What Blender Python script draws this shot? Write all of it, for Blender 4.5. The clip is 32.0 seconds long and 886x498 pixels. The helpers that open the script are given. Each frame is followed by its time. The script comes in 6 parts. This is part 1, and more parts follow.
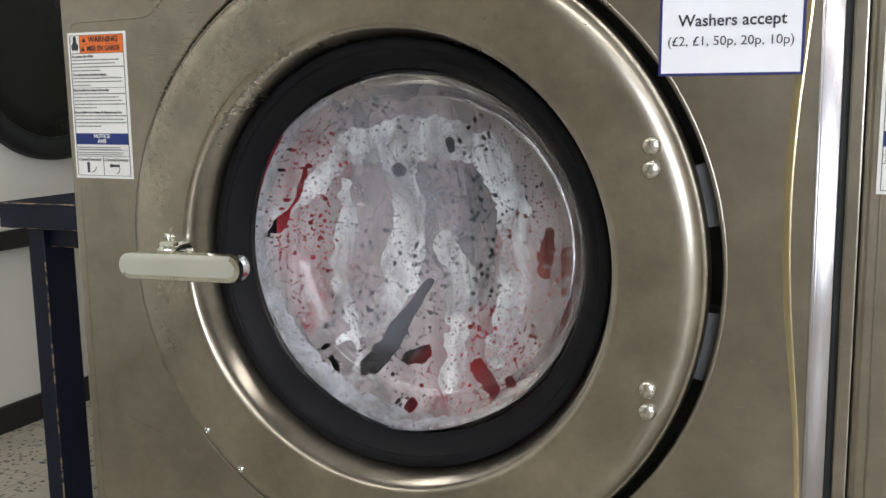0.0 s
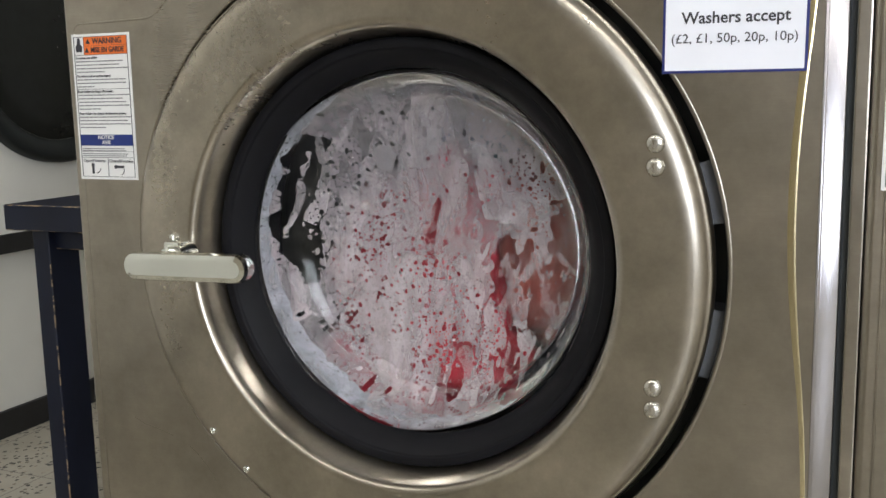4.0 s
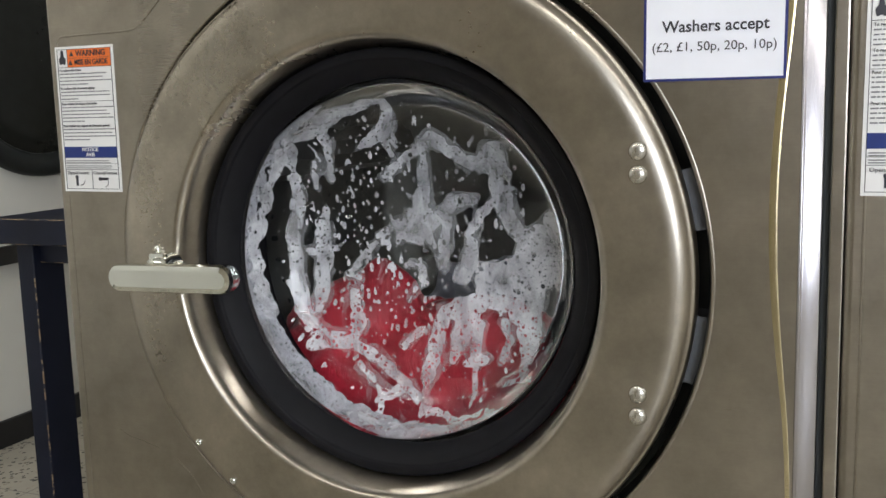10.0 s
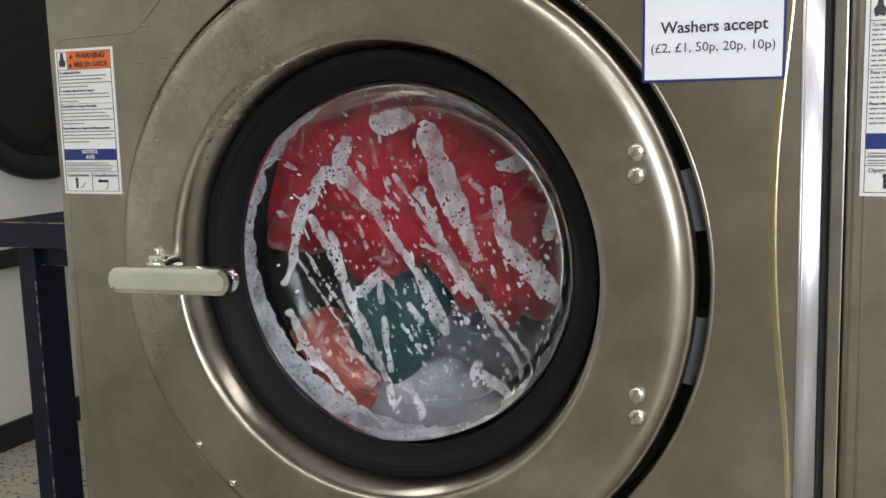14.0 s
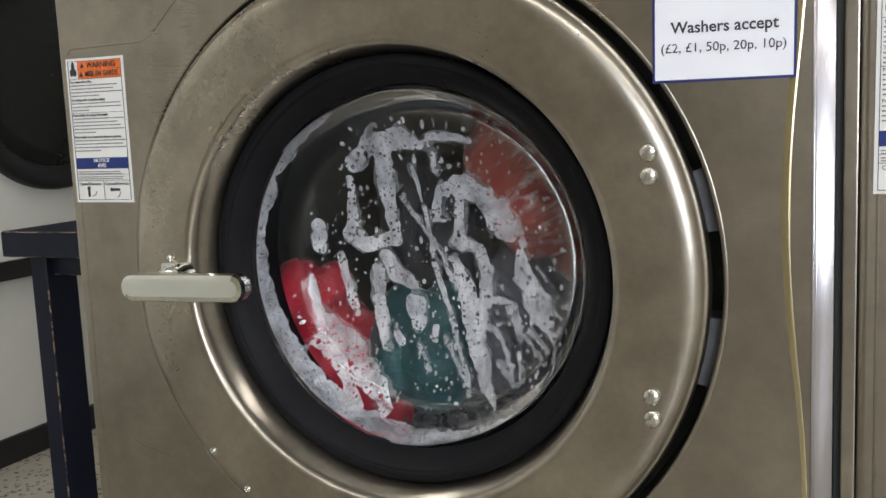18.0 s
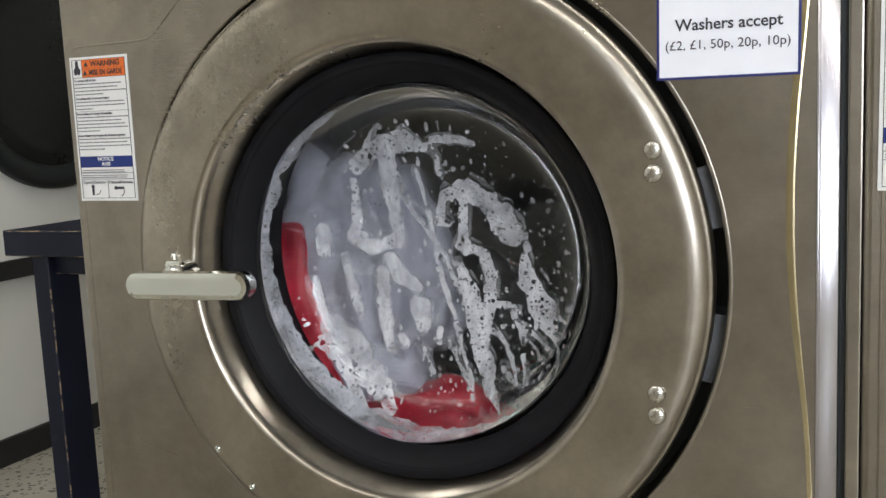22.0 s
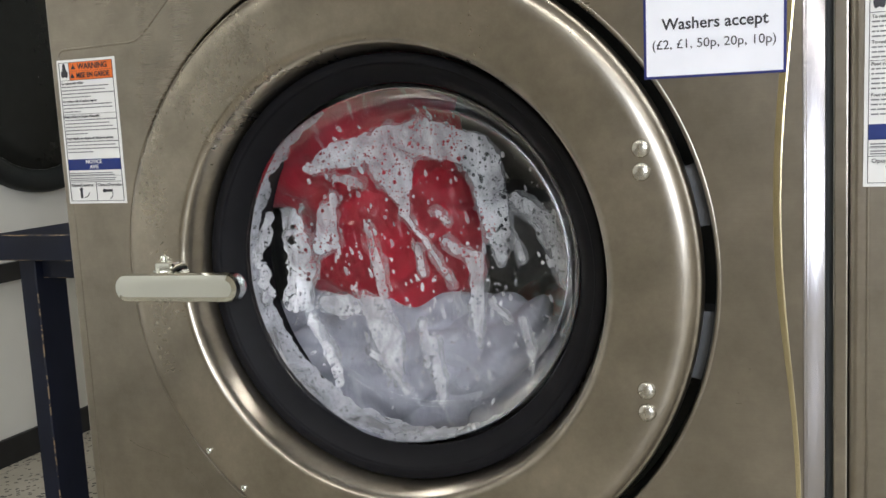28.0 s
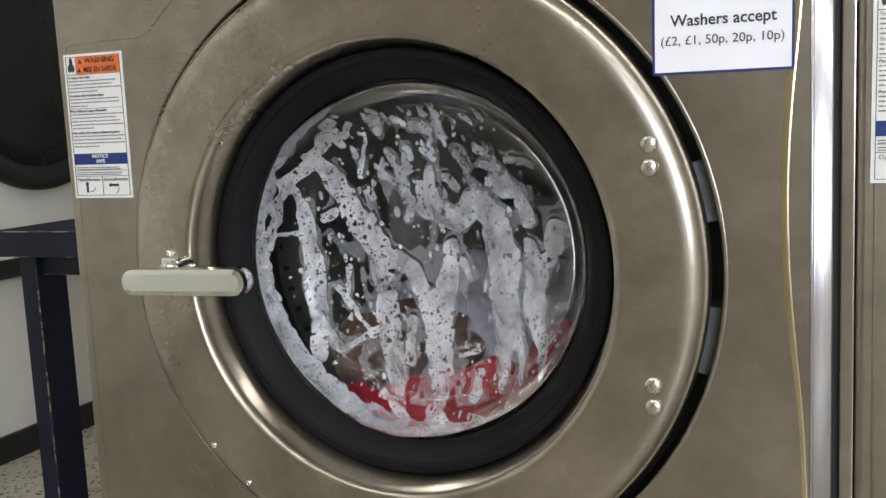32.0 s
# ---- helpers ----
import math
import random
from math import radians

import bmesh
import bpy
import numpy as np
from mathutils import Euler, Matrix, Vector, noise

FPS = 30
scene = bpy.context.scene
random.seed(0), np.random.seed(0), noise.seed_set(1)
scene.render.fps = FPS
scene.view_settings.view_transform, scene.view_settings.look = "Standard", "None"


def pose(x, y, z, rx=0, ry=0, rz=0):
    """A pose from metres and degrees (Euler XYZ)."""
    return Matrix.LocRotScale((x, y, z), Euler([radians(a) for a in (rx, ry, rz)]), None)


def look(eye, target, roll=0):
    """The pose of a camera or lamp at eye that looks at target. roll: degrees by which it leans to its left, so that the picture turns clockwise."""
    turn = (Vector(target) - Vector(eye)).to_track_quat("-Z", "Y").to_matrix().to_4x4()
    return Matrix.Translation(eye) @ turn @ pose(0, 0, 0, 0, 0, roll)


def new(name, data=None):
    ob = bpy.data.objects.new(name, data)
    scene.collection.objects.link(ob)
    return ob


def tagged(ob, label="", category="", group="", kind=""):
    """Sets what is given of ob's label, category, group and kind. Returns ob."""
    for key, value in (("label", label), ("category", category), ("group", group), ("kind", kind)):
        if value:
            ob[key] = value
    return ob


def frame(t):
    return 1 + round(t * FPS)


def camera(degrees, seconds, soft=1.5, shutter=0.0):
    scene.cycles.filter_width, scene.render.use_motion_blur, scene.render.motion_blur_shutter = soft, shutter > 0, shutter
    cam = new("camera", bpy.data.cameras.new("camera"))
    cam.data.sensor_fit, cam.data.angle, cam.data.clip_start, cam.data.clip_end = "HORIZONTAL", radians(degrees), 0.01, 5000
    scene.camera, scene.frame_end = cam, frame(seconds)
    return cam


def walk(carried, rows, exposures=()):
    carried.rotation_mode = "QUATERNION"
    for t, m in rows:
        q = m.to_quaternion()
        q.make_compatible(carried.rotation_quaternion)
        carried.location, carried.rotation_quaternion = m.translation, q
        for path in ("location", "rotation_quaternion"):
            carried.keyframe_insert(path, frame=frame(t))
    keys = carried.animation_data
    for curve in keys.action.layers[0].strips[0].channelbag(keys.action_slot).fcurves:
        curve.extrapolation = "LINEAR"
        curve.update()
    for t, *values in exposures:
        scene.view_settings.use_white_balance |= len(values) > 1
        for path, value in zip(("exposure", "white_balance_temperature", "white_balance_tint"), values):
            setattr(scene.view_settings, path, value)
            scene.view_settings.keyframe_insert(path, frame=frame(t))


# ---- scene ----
cam = camera(50.0, 32.0, soft=1.5, shutter=0.9)
PATH = [
    (0, (0.4299, -0.8580, 0.9507), (-0.3502, 0.9580, 0.6449), -0.93),
    (0.5, (0.4308, -0.8570, 0.9517), (-0.3541, 0.9560, 0.6399), -1.03),
    (1, (0.4299, -0.8590, 0.9507), (-0.3541, 0.9550, 0.6409), -1.13),
    (1.5, (0.4319, -0.8570, 0.9497), (-0.3601, 0.9540, 0.6407), -1.23),
    (2, (0.4289, -0.8580, 0.9486), (-0.3600, 0.9530, 0.6387), -1.33),
    (2.5, (0.4289, -0.8580, 0.9466), (-0.3661, 0.9520, 0.6396), -1.24),
    (3, (0.4289, -0.8580, 0.9496), (-0.3641, 0.9520, 0.6407), -1.14),
    (3.5, (0.4299, -0.8580, 0.9487), (-0.3611, 0.9530, 0.6427), -1.23),
    (5.5, (0.4299, -0.8600, 0.9487), (-0.3493, 0.9580, 0.6530), -1.23),
    (6, (0.4309, -0.8600, 0.9487), (-0.3424, 0.9610, 0.6571), -1.33),
    (6.5, (0.4309, -0.8600, 0.9497), (-0.3364, 0.9630, 0.6572), -1.33),
    (7, (0.4309, -0.8610, 0.9487), (-0.3295, 0.9660, 0.6604), -1.43),
    (7.5, (0.4349, -0.8560, 0.9498), (-0.3294, 0.9680, 0.6564), -1.63),
    (8, (0.4319, -0.8590, 0.9497), (-0.3314, 0.9660, 0.6553), -1.53),
    (8.5, (0.4329, -0.8590, 0.9477), (-0.3365, 0.9640, 0.6602), -1.43),
    (9, (0.4309, -0.8600, 0.9487), (-0.3365, 0.9640, 0.6642), -1.43),
    (9.5, (0.4309, -0.8610, 0.9467), (-0.3366, 0.9650, 0.6662), -1.43),
    (10, (0.4329, -0.8610, 0.9467), (-0.3306, 0.9660, 0.6663), -1.63),
    (10.5, (0.4329, -0.8580, 0.9467), (-0.3305, 0.9680, 0.6613), -1.73),
    (11, (0.4319, -0.8600, 0.9477), (-0.3315, 0.9660, 0.6643), -1.63),
    (11.5, (0.4329, -0.8600, 0.9467), (-0.3316, 0.9670, 0.6673), -1.43),
    (12, (0.4330, -0.8610, 0.9457), (-0.3257, 0.9690, 0.6724), -1.43),
    (12.5, (0.4349, -0.8610, 0.9468), (-0.3187, 0.9710, 0.6746), -1.63),
    (13, (0.4369, -0.8580, 0.9478), (-0.3207, 0.9730, 0.6715), -1.93),
    (13.5, (0.4349, -0.8600, 0.9468), (-0.3257, 0.9690, 0.6704), -1.93),
    (14, (0.4350, -0.8600, 0.9448), (-0.3317, 0.9660, 0.6713), -1.73),
    (14.5, (0.4330, -0.8610, 0.9457), (-0.3377, 0.9640, 0.6702), -1.83),
    (16.5, (0.4330, -0.8620, 0.9447), (-0.3378, 0.9650, 0.6782), -2.13),
    (17, (0.4310, -0.8610, 0.9437), (-0.3387, 0.9640, 0.6712), -1.93),
    (17.5, (0.4350, -0.8620, 0.9448), (-0.3430, 0.9620, 0.6871), -2.33),
    (18, (0.4330, -0.8600, 0.9437), (-0.3539, 0.9600, 0.6809), -2.54),
    (18.5, (0.4320, -0.8590, 0.9457), (-0.3596, 0.9570, 0.6688), -2.54),
    (19, (0.4300, -0.8620, 0.9427), (-0.3567, 0.9560, 0.6718), -2.44),
    (19.5, (0.4300, -0.8620, 0.9427), (-0.3567, 0.9560, 0.6718), -2.44),
    (20, (0.4270, -0.8670, 0.9426), (-0.3601, 0.9540, 0.6898), -1.94),
    (20.5, (0.4280, -0.8650, 0.9436), (-0.3590, 0.9560, 0.6878), -2.44),
    (21, (0.4301, -0.8630, 0.9407), (-0.3570, 0.9580, 0.6868), -2.84),
    (21.5, (0.4290, -0.8630, 0.9426), (-0.3600, 0.9570, 0.6848), -2.74),
    (22, (0.4290, -0.8640, 0.9426), (-0.3568, 0.9570, 0.6778), -2.64),
    (22.5, (0.4280, -0.8640, 0.9426), (-0.3557, 0.9560, 0.6718), -2.74),
    (23, (0.4280, -0.8630, 0.9446), (-0.3586, 0.9550, 0.6688), -2.84),
    (23.5, (0.4300, -0.8600, 0.9437), (-0.3596, 0.9570, 0.6658), -3.04),
    (24, (0.4291, -0.8630, 0.9406), (-0.3557, 0.9570, 0.6698), -3.14),
    (24.5, (0.4290, -0.8630, 0.9436), (-0.3516, 0.9570, 0.6689), -3.13),
    (25, (0.4300, -0.8630, 0.9437), (-0.3527, 0.9570, 0.6699), -3.13),
    (25.5, (0.4290, -0.8640, 0.9416), (-0.3487, 0.9580, 0.6710), -3.03),
    (27.5, (0.4310, -0.8650, 0.9427), (-0.3388, 0.9620, 0.6762), -3.13),
    (28, (0.4280, -0.8680, 0.9416), (-0.3328, 0.9620, 0.6783), -3.03),
    (28.5, (0.4290, -0.8660, 0.9426), (-0.3378, 0.9610, 0.6772), -2.93),
    (29, (0.4261, -0.8680, 0.9406), (-0.3428, 0.9590, 0.6751), -2.83),
    (29.5, (0.4251, -0.8660, 0.9396), (-0.3457, 0.9590, 0.6710), -2.83),
    (30, (0.4241, -0.8700, 0.9405), (-0.3367, 0.9600, 0.6732), -2.83),
    (30.5, (0.4251, -0.8710, 0.9396), (-0.3317, 0.9610, 0.6733), -2.93),
    (31, (0.4241, -0.8720, 0.9385), (-0.3327, 0.9600, 0.6743), -2.83),
    (31.5, (0.4191, -0.8760, 0.9374), (-0.3327, 0.9590, 0.6743), -2.73),
    (32, (0.4181, -0.8760, 0.9364), (-0.3338, 0.9590, 0.6753), -2.73),
]
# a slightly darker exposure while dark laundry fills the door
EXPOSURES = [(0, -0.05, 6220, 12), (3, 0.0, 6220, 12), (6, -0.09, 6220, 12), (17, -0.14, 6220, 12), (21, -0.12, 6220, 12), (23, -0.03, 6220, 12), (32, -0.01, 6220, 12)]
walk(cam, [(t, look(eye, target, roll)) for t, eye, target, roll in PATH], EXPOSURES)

# world and light: a laundrette lit by ceiling tubes, with a pale shop window far to one side
ZC = 0.79            # height of the door's centre
world = bpy.data.worlds.new("world")
scene.world = world
world.use_nodes = True
world.node_tree.nodes["Background"].inputs[0].default_value = (0.75, 0.82, 0.95, 1)
world.node_tree.nodes["Background"].inputs[1].default_value = 0.05


def lamp(name, m, sx, sy, watts, colour):
    data = bpy.data.lights.new(name, "AREA")
    data.shape, data.size, data.size_y, data.energy, data.color = "RECTANGLE", sx, sy, watts, colour
    ob = new(name, data)
    ob.matrix_basis = m
    return ob


TUBES = [(-0.9, -1.25), (0.75, -1.25), (2.2, -1.25), (-0.95, 0.35)]
for tx, ty in TUBES:
    lamp("tube_light", pose(tx, ty, 2.555), 1.35, 0.16, 4.6 if ty < 0 else 8.5, (1.0, 0.955, 0.87))
lamp("window_light", look((2.25, -3.25, 1.6), (0.2, 0, 0.9)), 1.7, 1.6, 74, (0.94, 0.97, 1.0))


# ---- materials ----
class Nodes:
    """A small helper that writes a node material."""

    def __init__(self, name):
        self.m = bpy.data.materials.new(name)
        self.m.use_nodes = True
        self.t = self.m.node_tree
        self.b = self.t.nodes["Principled BSDF"]
        self.out = self.t.nodes["Material Output"]
        self.co = self.add("ShaderNodeTexCoord").outputs["Object"]

    def add(self, kind, **values):
        n = self.t.nodes.new(kind)
        for k, v in values.items():
            n.inputs[k].default_value = v
        return n

    def link(self, a, b):
        self.t.links.new(a, b)

    def set(self, **values):
        for k, v in values.items():
            self.b.inputs[k.replace("_", " ")].default_value = v

    def mapped(self, scale):
        n = self.add("ShaderNodeMapping")
        n.inputs["Scale"].default_value = scale
        self.link(self.co, n.inputs["Vector"])
        return n.outputs[0]

    def noise(self, scale, detail=4.0, rough=0.55, stretch=None, distort=0.0):
        n = self.add("ShaderNodeTexNoise", Scale=scale, Detail=detail, Roughness=rough, Distortion=distort)
        self.link(self.mapped(stretch) if stretch else self.co, n.inputs["Vector"])
        return n.outputs["Fac"]

    def voronoi(self, scale, feature="F1", stretch=None):
        n = self.add("ShaderNodeTexVoronoi", Scale=scale)
        n.feature = feature
        self.link(self.mapped(stretch) if stretch else self.co, n.inputs["Vector"])
        return n

    def ramp(self, fac, stops):
        n = self.add("ShaderNodeValToRGB")
        r = n.color_ramp
        while len(r.elements) < len(stops):
            r.elements.new(0.5)
        for e, (p, c) in zip(r.elements, stops):
            e.position = p
            e.color = (*c, 1) if isinstance(c, tuple) else (c, c, c, 1)
        self.link(fac, n.inputs["Fac"])
        return n.outputs["Color"]

    def math(self, op, a, b=None, clamp=False):
        n = self.add("ShaderNodeMath")
        n.operation, n.use_clamp = op, clamp
        for i, v in enumerate((a, b)):
            if v is None:
                continue
            if isinstance(v, (int, float)):
                n.inputs[i].default_value = v
            else:
                self.link(v, n.inputs[i])
        return n.outputs[0]

    def mix(self, fac, a, b):
        n = self.add("ShaderNodeMix")
        n.data_type = "RGBA"
        for s, v in ((n.inputs[0], fac), (n.inputs[6], a), (n.inputs[7], b)):
            if isinstance(v, (int, float)):
                s.default_value = v
            elif isinstance(v, tuple):
                s.default_value = (*v, 1)
            else:
                self.link(v, s)
        return n.outputs[2]

    def bump(self, height, strength, distance=0.002):
        n = self.add("ShaderNodeBump", Strength=strength, Distance=distance)
        self.link(height, n.inputs["Height"])
        self.link(n.outputs[0], self.b.inputs["Normal"])

    def colour(self, c):
        self.link(c, self.b.inputs["Base Color"])

    def rough(self, c):
        self.link(c, self.b.inputs["Roughness"])


def plain(name, c, rough=0.5, metal=0.0, vary=0.12, scale=30.0, bump=0.0):
    k = Nodes(name)
    k.set(Metallic=metal, Roughness=rough)
    n = k.noise(scale, 5)
    k.colour(k.ramp(n, [(0.3, tuple(v * (1 - vary) for v in c)), (0.7, tuple(min(1, v * (1 + vary)) for v in c))]))
    k.rough(k.ramp(k.noise(scale * 0.3, 4), [(0.3, max(0.02, rough * 0.85)), (0.7, min(1, rough * 1.15))]))
    if bump:
        k.bump(n, bump)
    return k.m


def brushed_steel(name, c, rough, stretch, stains=0.18, relief=0.003):
    k = Nodes(name)
    k.set(Metallic=1.0, Roughness=rough)
    grain = k.noise(60, 3, 0.6, stretch)
    blot = k.noise(9, 7, 0.7)
    smear = k.noise(3.0, 4, 0.6, (1, 1, 0.35))
    base = k.ramp(blot, [(0.25, tuple(v * (1 - stains) for v in c)), (0.75, tuple(min(1, v * (1 + stains * 0.6)) for v in c))])
    k.colour(k.mix(k.ramp(grain, [(0.3, 0.0), (0.8, 0.22)]), base, tuple(v * 0.72 for v in c)))
    r = k.math("ADD", k.ramp(smear, [(0.3, rough * 0.9), (0.75, rough * 1.25)]), k.math("MULTIPLY", grain, 0.03))
    k.rough(r)
    if relief:
        k.bump(k.math("ADD", grain, k.math("MULTIPLY", blot, 0.3)), relief, 0.0004)
    return k.m


STEEL = brushed_steel("brushed_steel", (0.385, 0.352, 0.303), 0.26, (0.4, 1, 14), 0.36)
STEEL_DOOR = brushed_steel("spun_steel", (0.45, 0.412, 0.350), 0.26, (3, 1, 3), 0.42, 0.0)
POLISHED = brushed_steel("polished_steel", (0.52, 0.505, 0.535), 0.22, (6, 6, 0.3), 0.06)
SCRATCH = plain("dull_scratch", (0.16, 0.14, 0.11), 0.6, 0.0, 0.1, 40)
# warm tint paints a yellow reflection streak into the steel's base colour
GLINT_STEEL = brushed_steel("yellow_glint_steel", (0.64, 0.56, 0.36), 0.2, (2, 2, 0.2), 0.08)
RIVET_STEEL = brushed_steel("matt_steel", (0.60, 0.58, 0.53), 0.24, (2, 2, 2), 0.08)
CHROME = plain("chrome", (0.78, 0.80, 0.76), 0.08, 1.0, 0.04, 12)
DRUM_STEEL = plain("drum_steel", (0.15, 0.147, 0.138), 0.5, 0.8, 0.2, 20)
RUBBER = plain("black_rubber", (0.005, 0.005, 0.007), 0.6, 0.0, 0.2, 40, 0.02)
RUBBER.node_tree.nodes["Principled BSDF"].inputs["Specular IOR Level"].default_value = 0.22
BLACK = plain("black_paint", (0.007, 0.010, 0.011), 0.5, 0.0, 0.2)
HINGE = plain("grey_plastic", (0.075, 0.08, 0.09), 0.5)
WALL = plain("white_wall", (0.72, 0.71, 0.65), 0.6, 0.0, 0.05, 3, 0.05)
ENAMEL = plain("white_enamel", (0.76, 0.755, 0.71), 0.35, 0.0, 0.04, 4)
CEILING = plain("ceiling_white", (0.70, 0.69, 0.66), 0.9, 0.0, 0.05, 5)
BEIGE_WALL = plain("beige_wall", (0.52, 0.48, 0.40), 0.7, 0.0, 0.1, 3)
SKIRT = plain("black_skirting", (0.012, 0.012, 0.013), 0.45, 0.0, 0.3, 15)
PAPER = plain("white_paper", (0.86, 0.875, 0.94), 0.35, 0.0, 0.02, 20)
STICKER = plain("white_vinyl", (0.80, 0.80, 0.79), 0.4, 0.0, 0.02, 30)
NAVY = plain("navy_ink", (0.020, 0.028, 0.16), 0.4)
INK = plain("grey_black_ink", (0.035, 0.035, 0.045), 0.5)
INK_GREY = plain("grey_ink", (0.20, 0.20, 0.21), 0.5)
ORANGE = plain("orange_ink", (0.78, 0.17, 0.03), 0.4)
BLUE = plain("blue_ink", (0.012, 0.030, 0.17), 0.4)


def tube_mat():
    k = Nodes("tube_glow")
    k.set(Base_Color=(1, 1, 1, 1), Emission_Color=(1, 0.95, 0.84, 1), Emission_Strength=6.0)
    return k.m


def window_mat():
    k = Nodes("bright_window")
    k.set(Base_Color=(0.8, 0.85, 0.9, 1), Emission_Color=(0.86, 0.92, 1.0, 1), Emission_Strength=3.0)
    return k.m


def glass_mat(name, tint, rough=0.0):
    k = Nodes(name)
    k.set(Base_Color=(*tint, 1), Roughness=rough, IOR=1.33)
    k.b.inputs["Transmission Weight"].default_value = 1.0
    k.b.inputs["Specular IOR Level"].default_value = 0.3
    return k.m


def terrazzo():
    k = Nodes("terrazzo")
    v = k.voronoi(70)
    chip = k.math("LESS_THAN", v.outputs["Distance"], 0.42)
    col = k.add("ShaderNodeSeparateColor")
    k.link(v.outputs["Color"], col.inputs[0])
    keep = k.math("MULTIPLY", chip, k.math("GREATER_THAN", col.outputs[0], 0.45))
    chips = k.ramp(col.outputs[1], [(0.35, (0.025, 0.022, 0.018)), (0.6, (0.12, 0.095, 0.065)), (0.9, (0.45, 0.40, 0.31))])
    base = k.ramp(k.noise(9, 5), [(0.3, (0.40, 0.375, 0.31)), (0.7, (0.49, 0.46, 0.385))])
    tile = k.add("ShaderNodeTexBrick", Scale=1.0)
    tile.inputs["Brick Width"].default_value = tile.inputs["Row Height"].default_value = 0.3
    tile.inputs["Mortar Size"].default_value = 0.002
    tile.offset = 0.0
    k.link(k.co, tile.inputs["Vector"])
    k.colour(k.mix(tile.outputs["Fac"], k.mix(keep, base, chips), (0.22, 0.2, 0.17)))
    k.set(Roughness=0.35)
    return k.m


def worn_navy(name, wear):
    k = Nodes(name)
    n = k.noise(70, 6, 0.7)
    chip = k.ramp(k.noise(38, 6, 0.7), [(wear, 0.0), (wear + 0.03, 1.0)])
    paint = k.ramp(k.noise(6, 5), [(0.3, (0.005, 0.007, 0.017)), (0.7, (0.010, 0.014, 0.032))])
    wood = k.ramp(n, [(0.3, (0.16, 0.10, 0.055)), (0.7, (0.36, 0.27, 0.17))])
    k.colour(k.mix(chip, paint, wood))
    k.set(Roughness=0.5)
    k.b.inputs["Specular IOR Level"].default_value = 0.3
    k.bump(n, 0.1)
    return k.m


TERRAZZO, NAVY_WOOD, NAVY_EDGE = terrazzo(), worn_navy("navy_paint", 0.80), worn_navy("worn_navy_edge", 0.50)
TUBE_GLOW, WINDOW_GLOW = tube_mat(), window_mat()
DOOR_GLASS = glass_mat("door_glass", (0.93, 0.96, 0.95))
SMOKED = plain("smoked_glass", (0.012, 0.013, 0.012), 0.07, 0.0, 0.1)
SMOKED.node_tree.nodes["Principled BSDF"].inputs["Specular IOR Level"].default_value = 0.3


def cloth(name, dark, light, suds=0.5, seed=0.0):
    """Wet cloth with a weave, folds of tone and clinging suds."""
    k = Nodes(name)
    base = k.ramp(k.noise(16 + seed, 5, 0.6), [(0.3, dark), (0.72, light)])
    weave = k.noise(420, 2)
    froth = k.noise(13 + seed, 7, 0.62, (1.0, 1.0, 2.2), 1.2)
    f = k.ramp(froth, [(0.62 - 0.12 * suds, 0.0), (0.74 - 0.06 * suds, min(1.0, 0.95 * suds + 0.1))])
    k.colour(k.mix(f, base, (0.74, 0.72, 0.74)))
    k.set(Roughness=0.55)
    k.b.inputs["Sheen Weight"].default_value = 0.15
    crease = k.noise(34, 3, 0.5, (1.0, 1.0, 2.6), 1.6)
    k.bump(k.math("ADD", weave, k.math("ADD", k.math("MULTIPLY", froth, 3.0), k.math("MULTIPLY", crease, 5.0))), 0.18, 0.003)
    return k.m


RED = cloth("red_towelling", (0.22, 0.004, 0.015), (0.54, 0.009, 0.034), 0.4)
CORAL = cloth("coral_cotton", (0.30, 0.045, 0.032), (0.44, 0.095, 0.068), 0.8, 5)
WHITE = cloth("white_sheeting", (0.28, 0.275, 0.33), (0.42, 0.415, 0.48), 0.5, 1)
TEAL = cloth("teal_cotton", (0.006, 0.045, 0.055), (0.015, 0.085, 0.095), 0.25, 2)
BROWN = cloth("brown_cotton", (0.055, 0.030, 0.026), (0.16, 0.08, 0.06), 0.35, 4)
DARK = cloth("black_cotton", (0.008, 0.009, 0.012), (0.022, 0.024, 0.030), 0.2, 6)


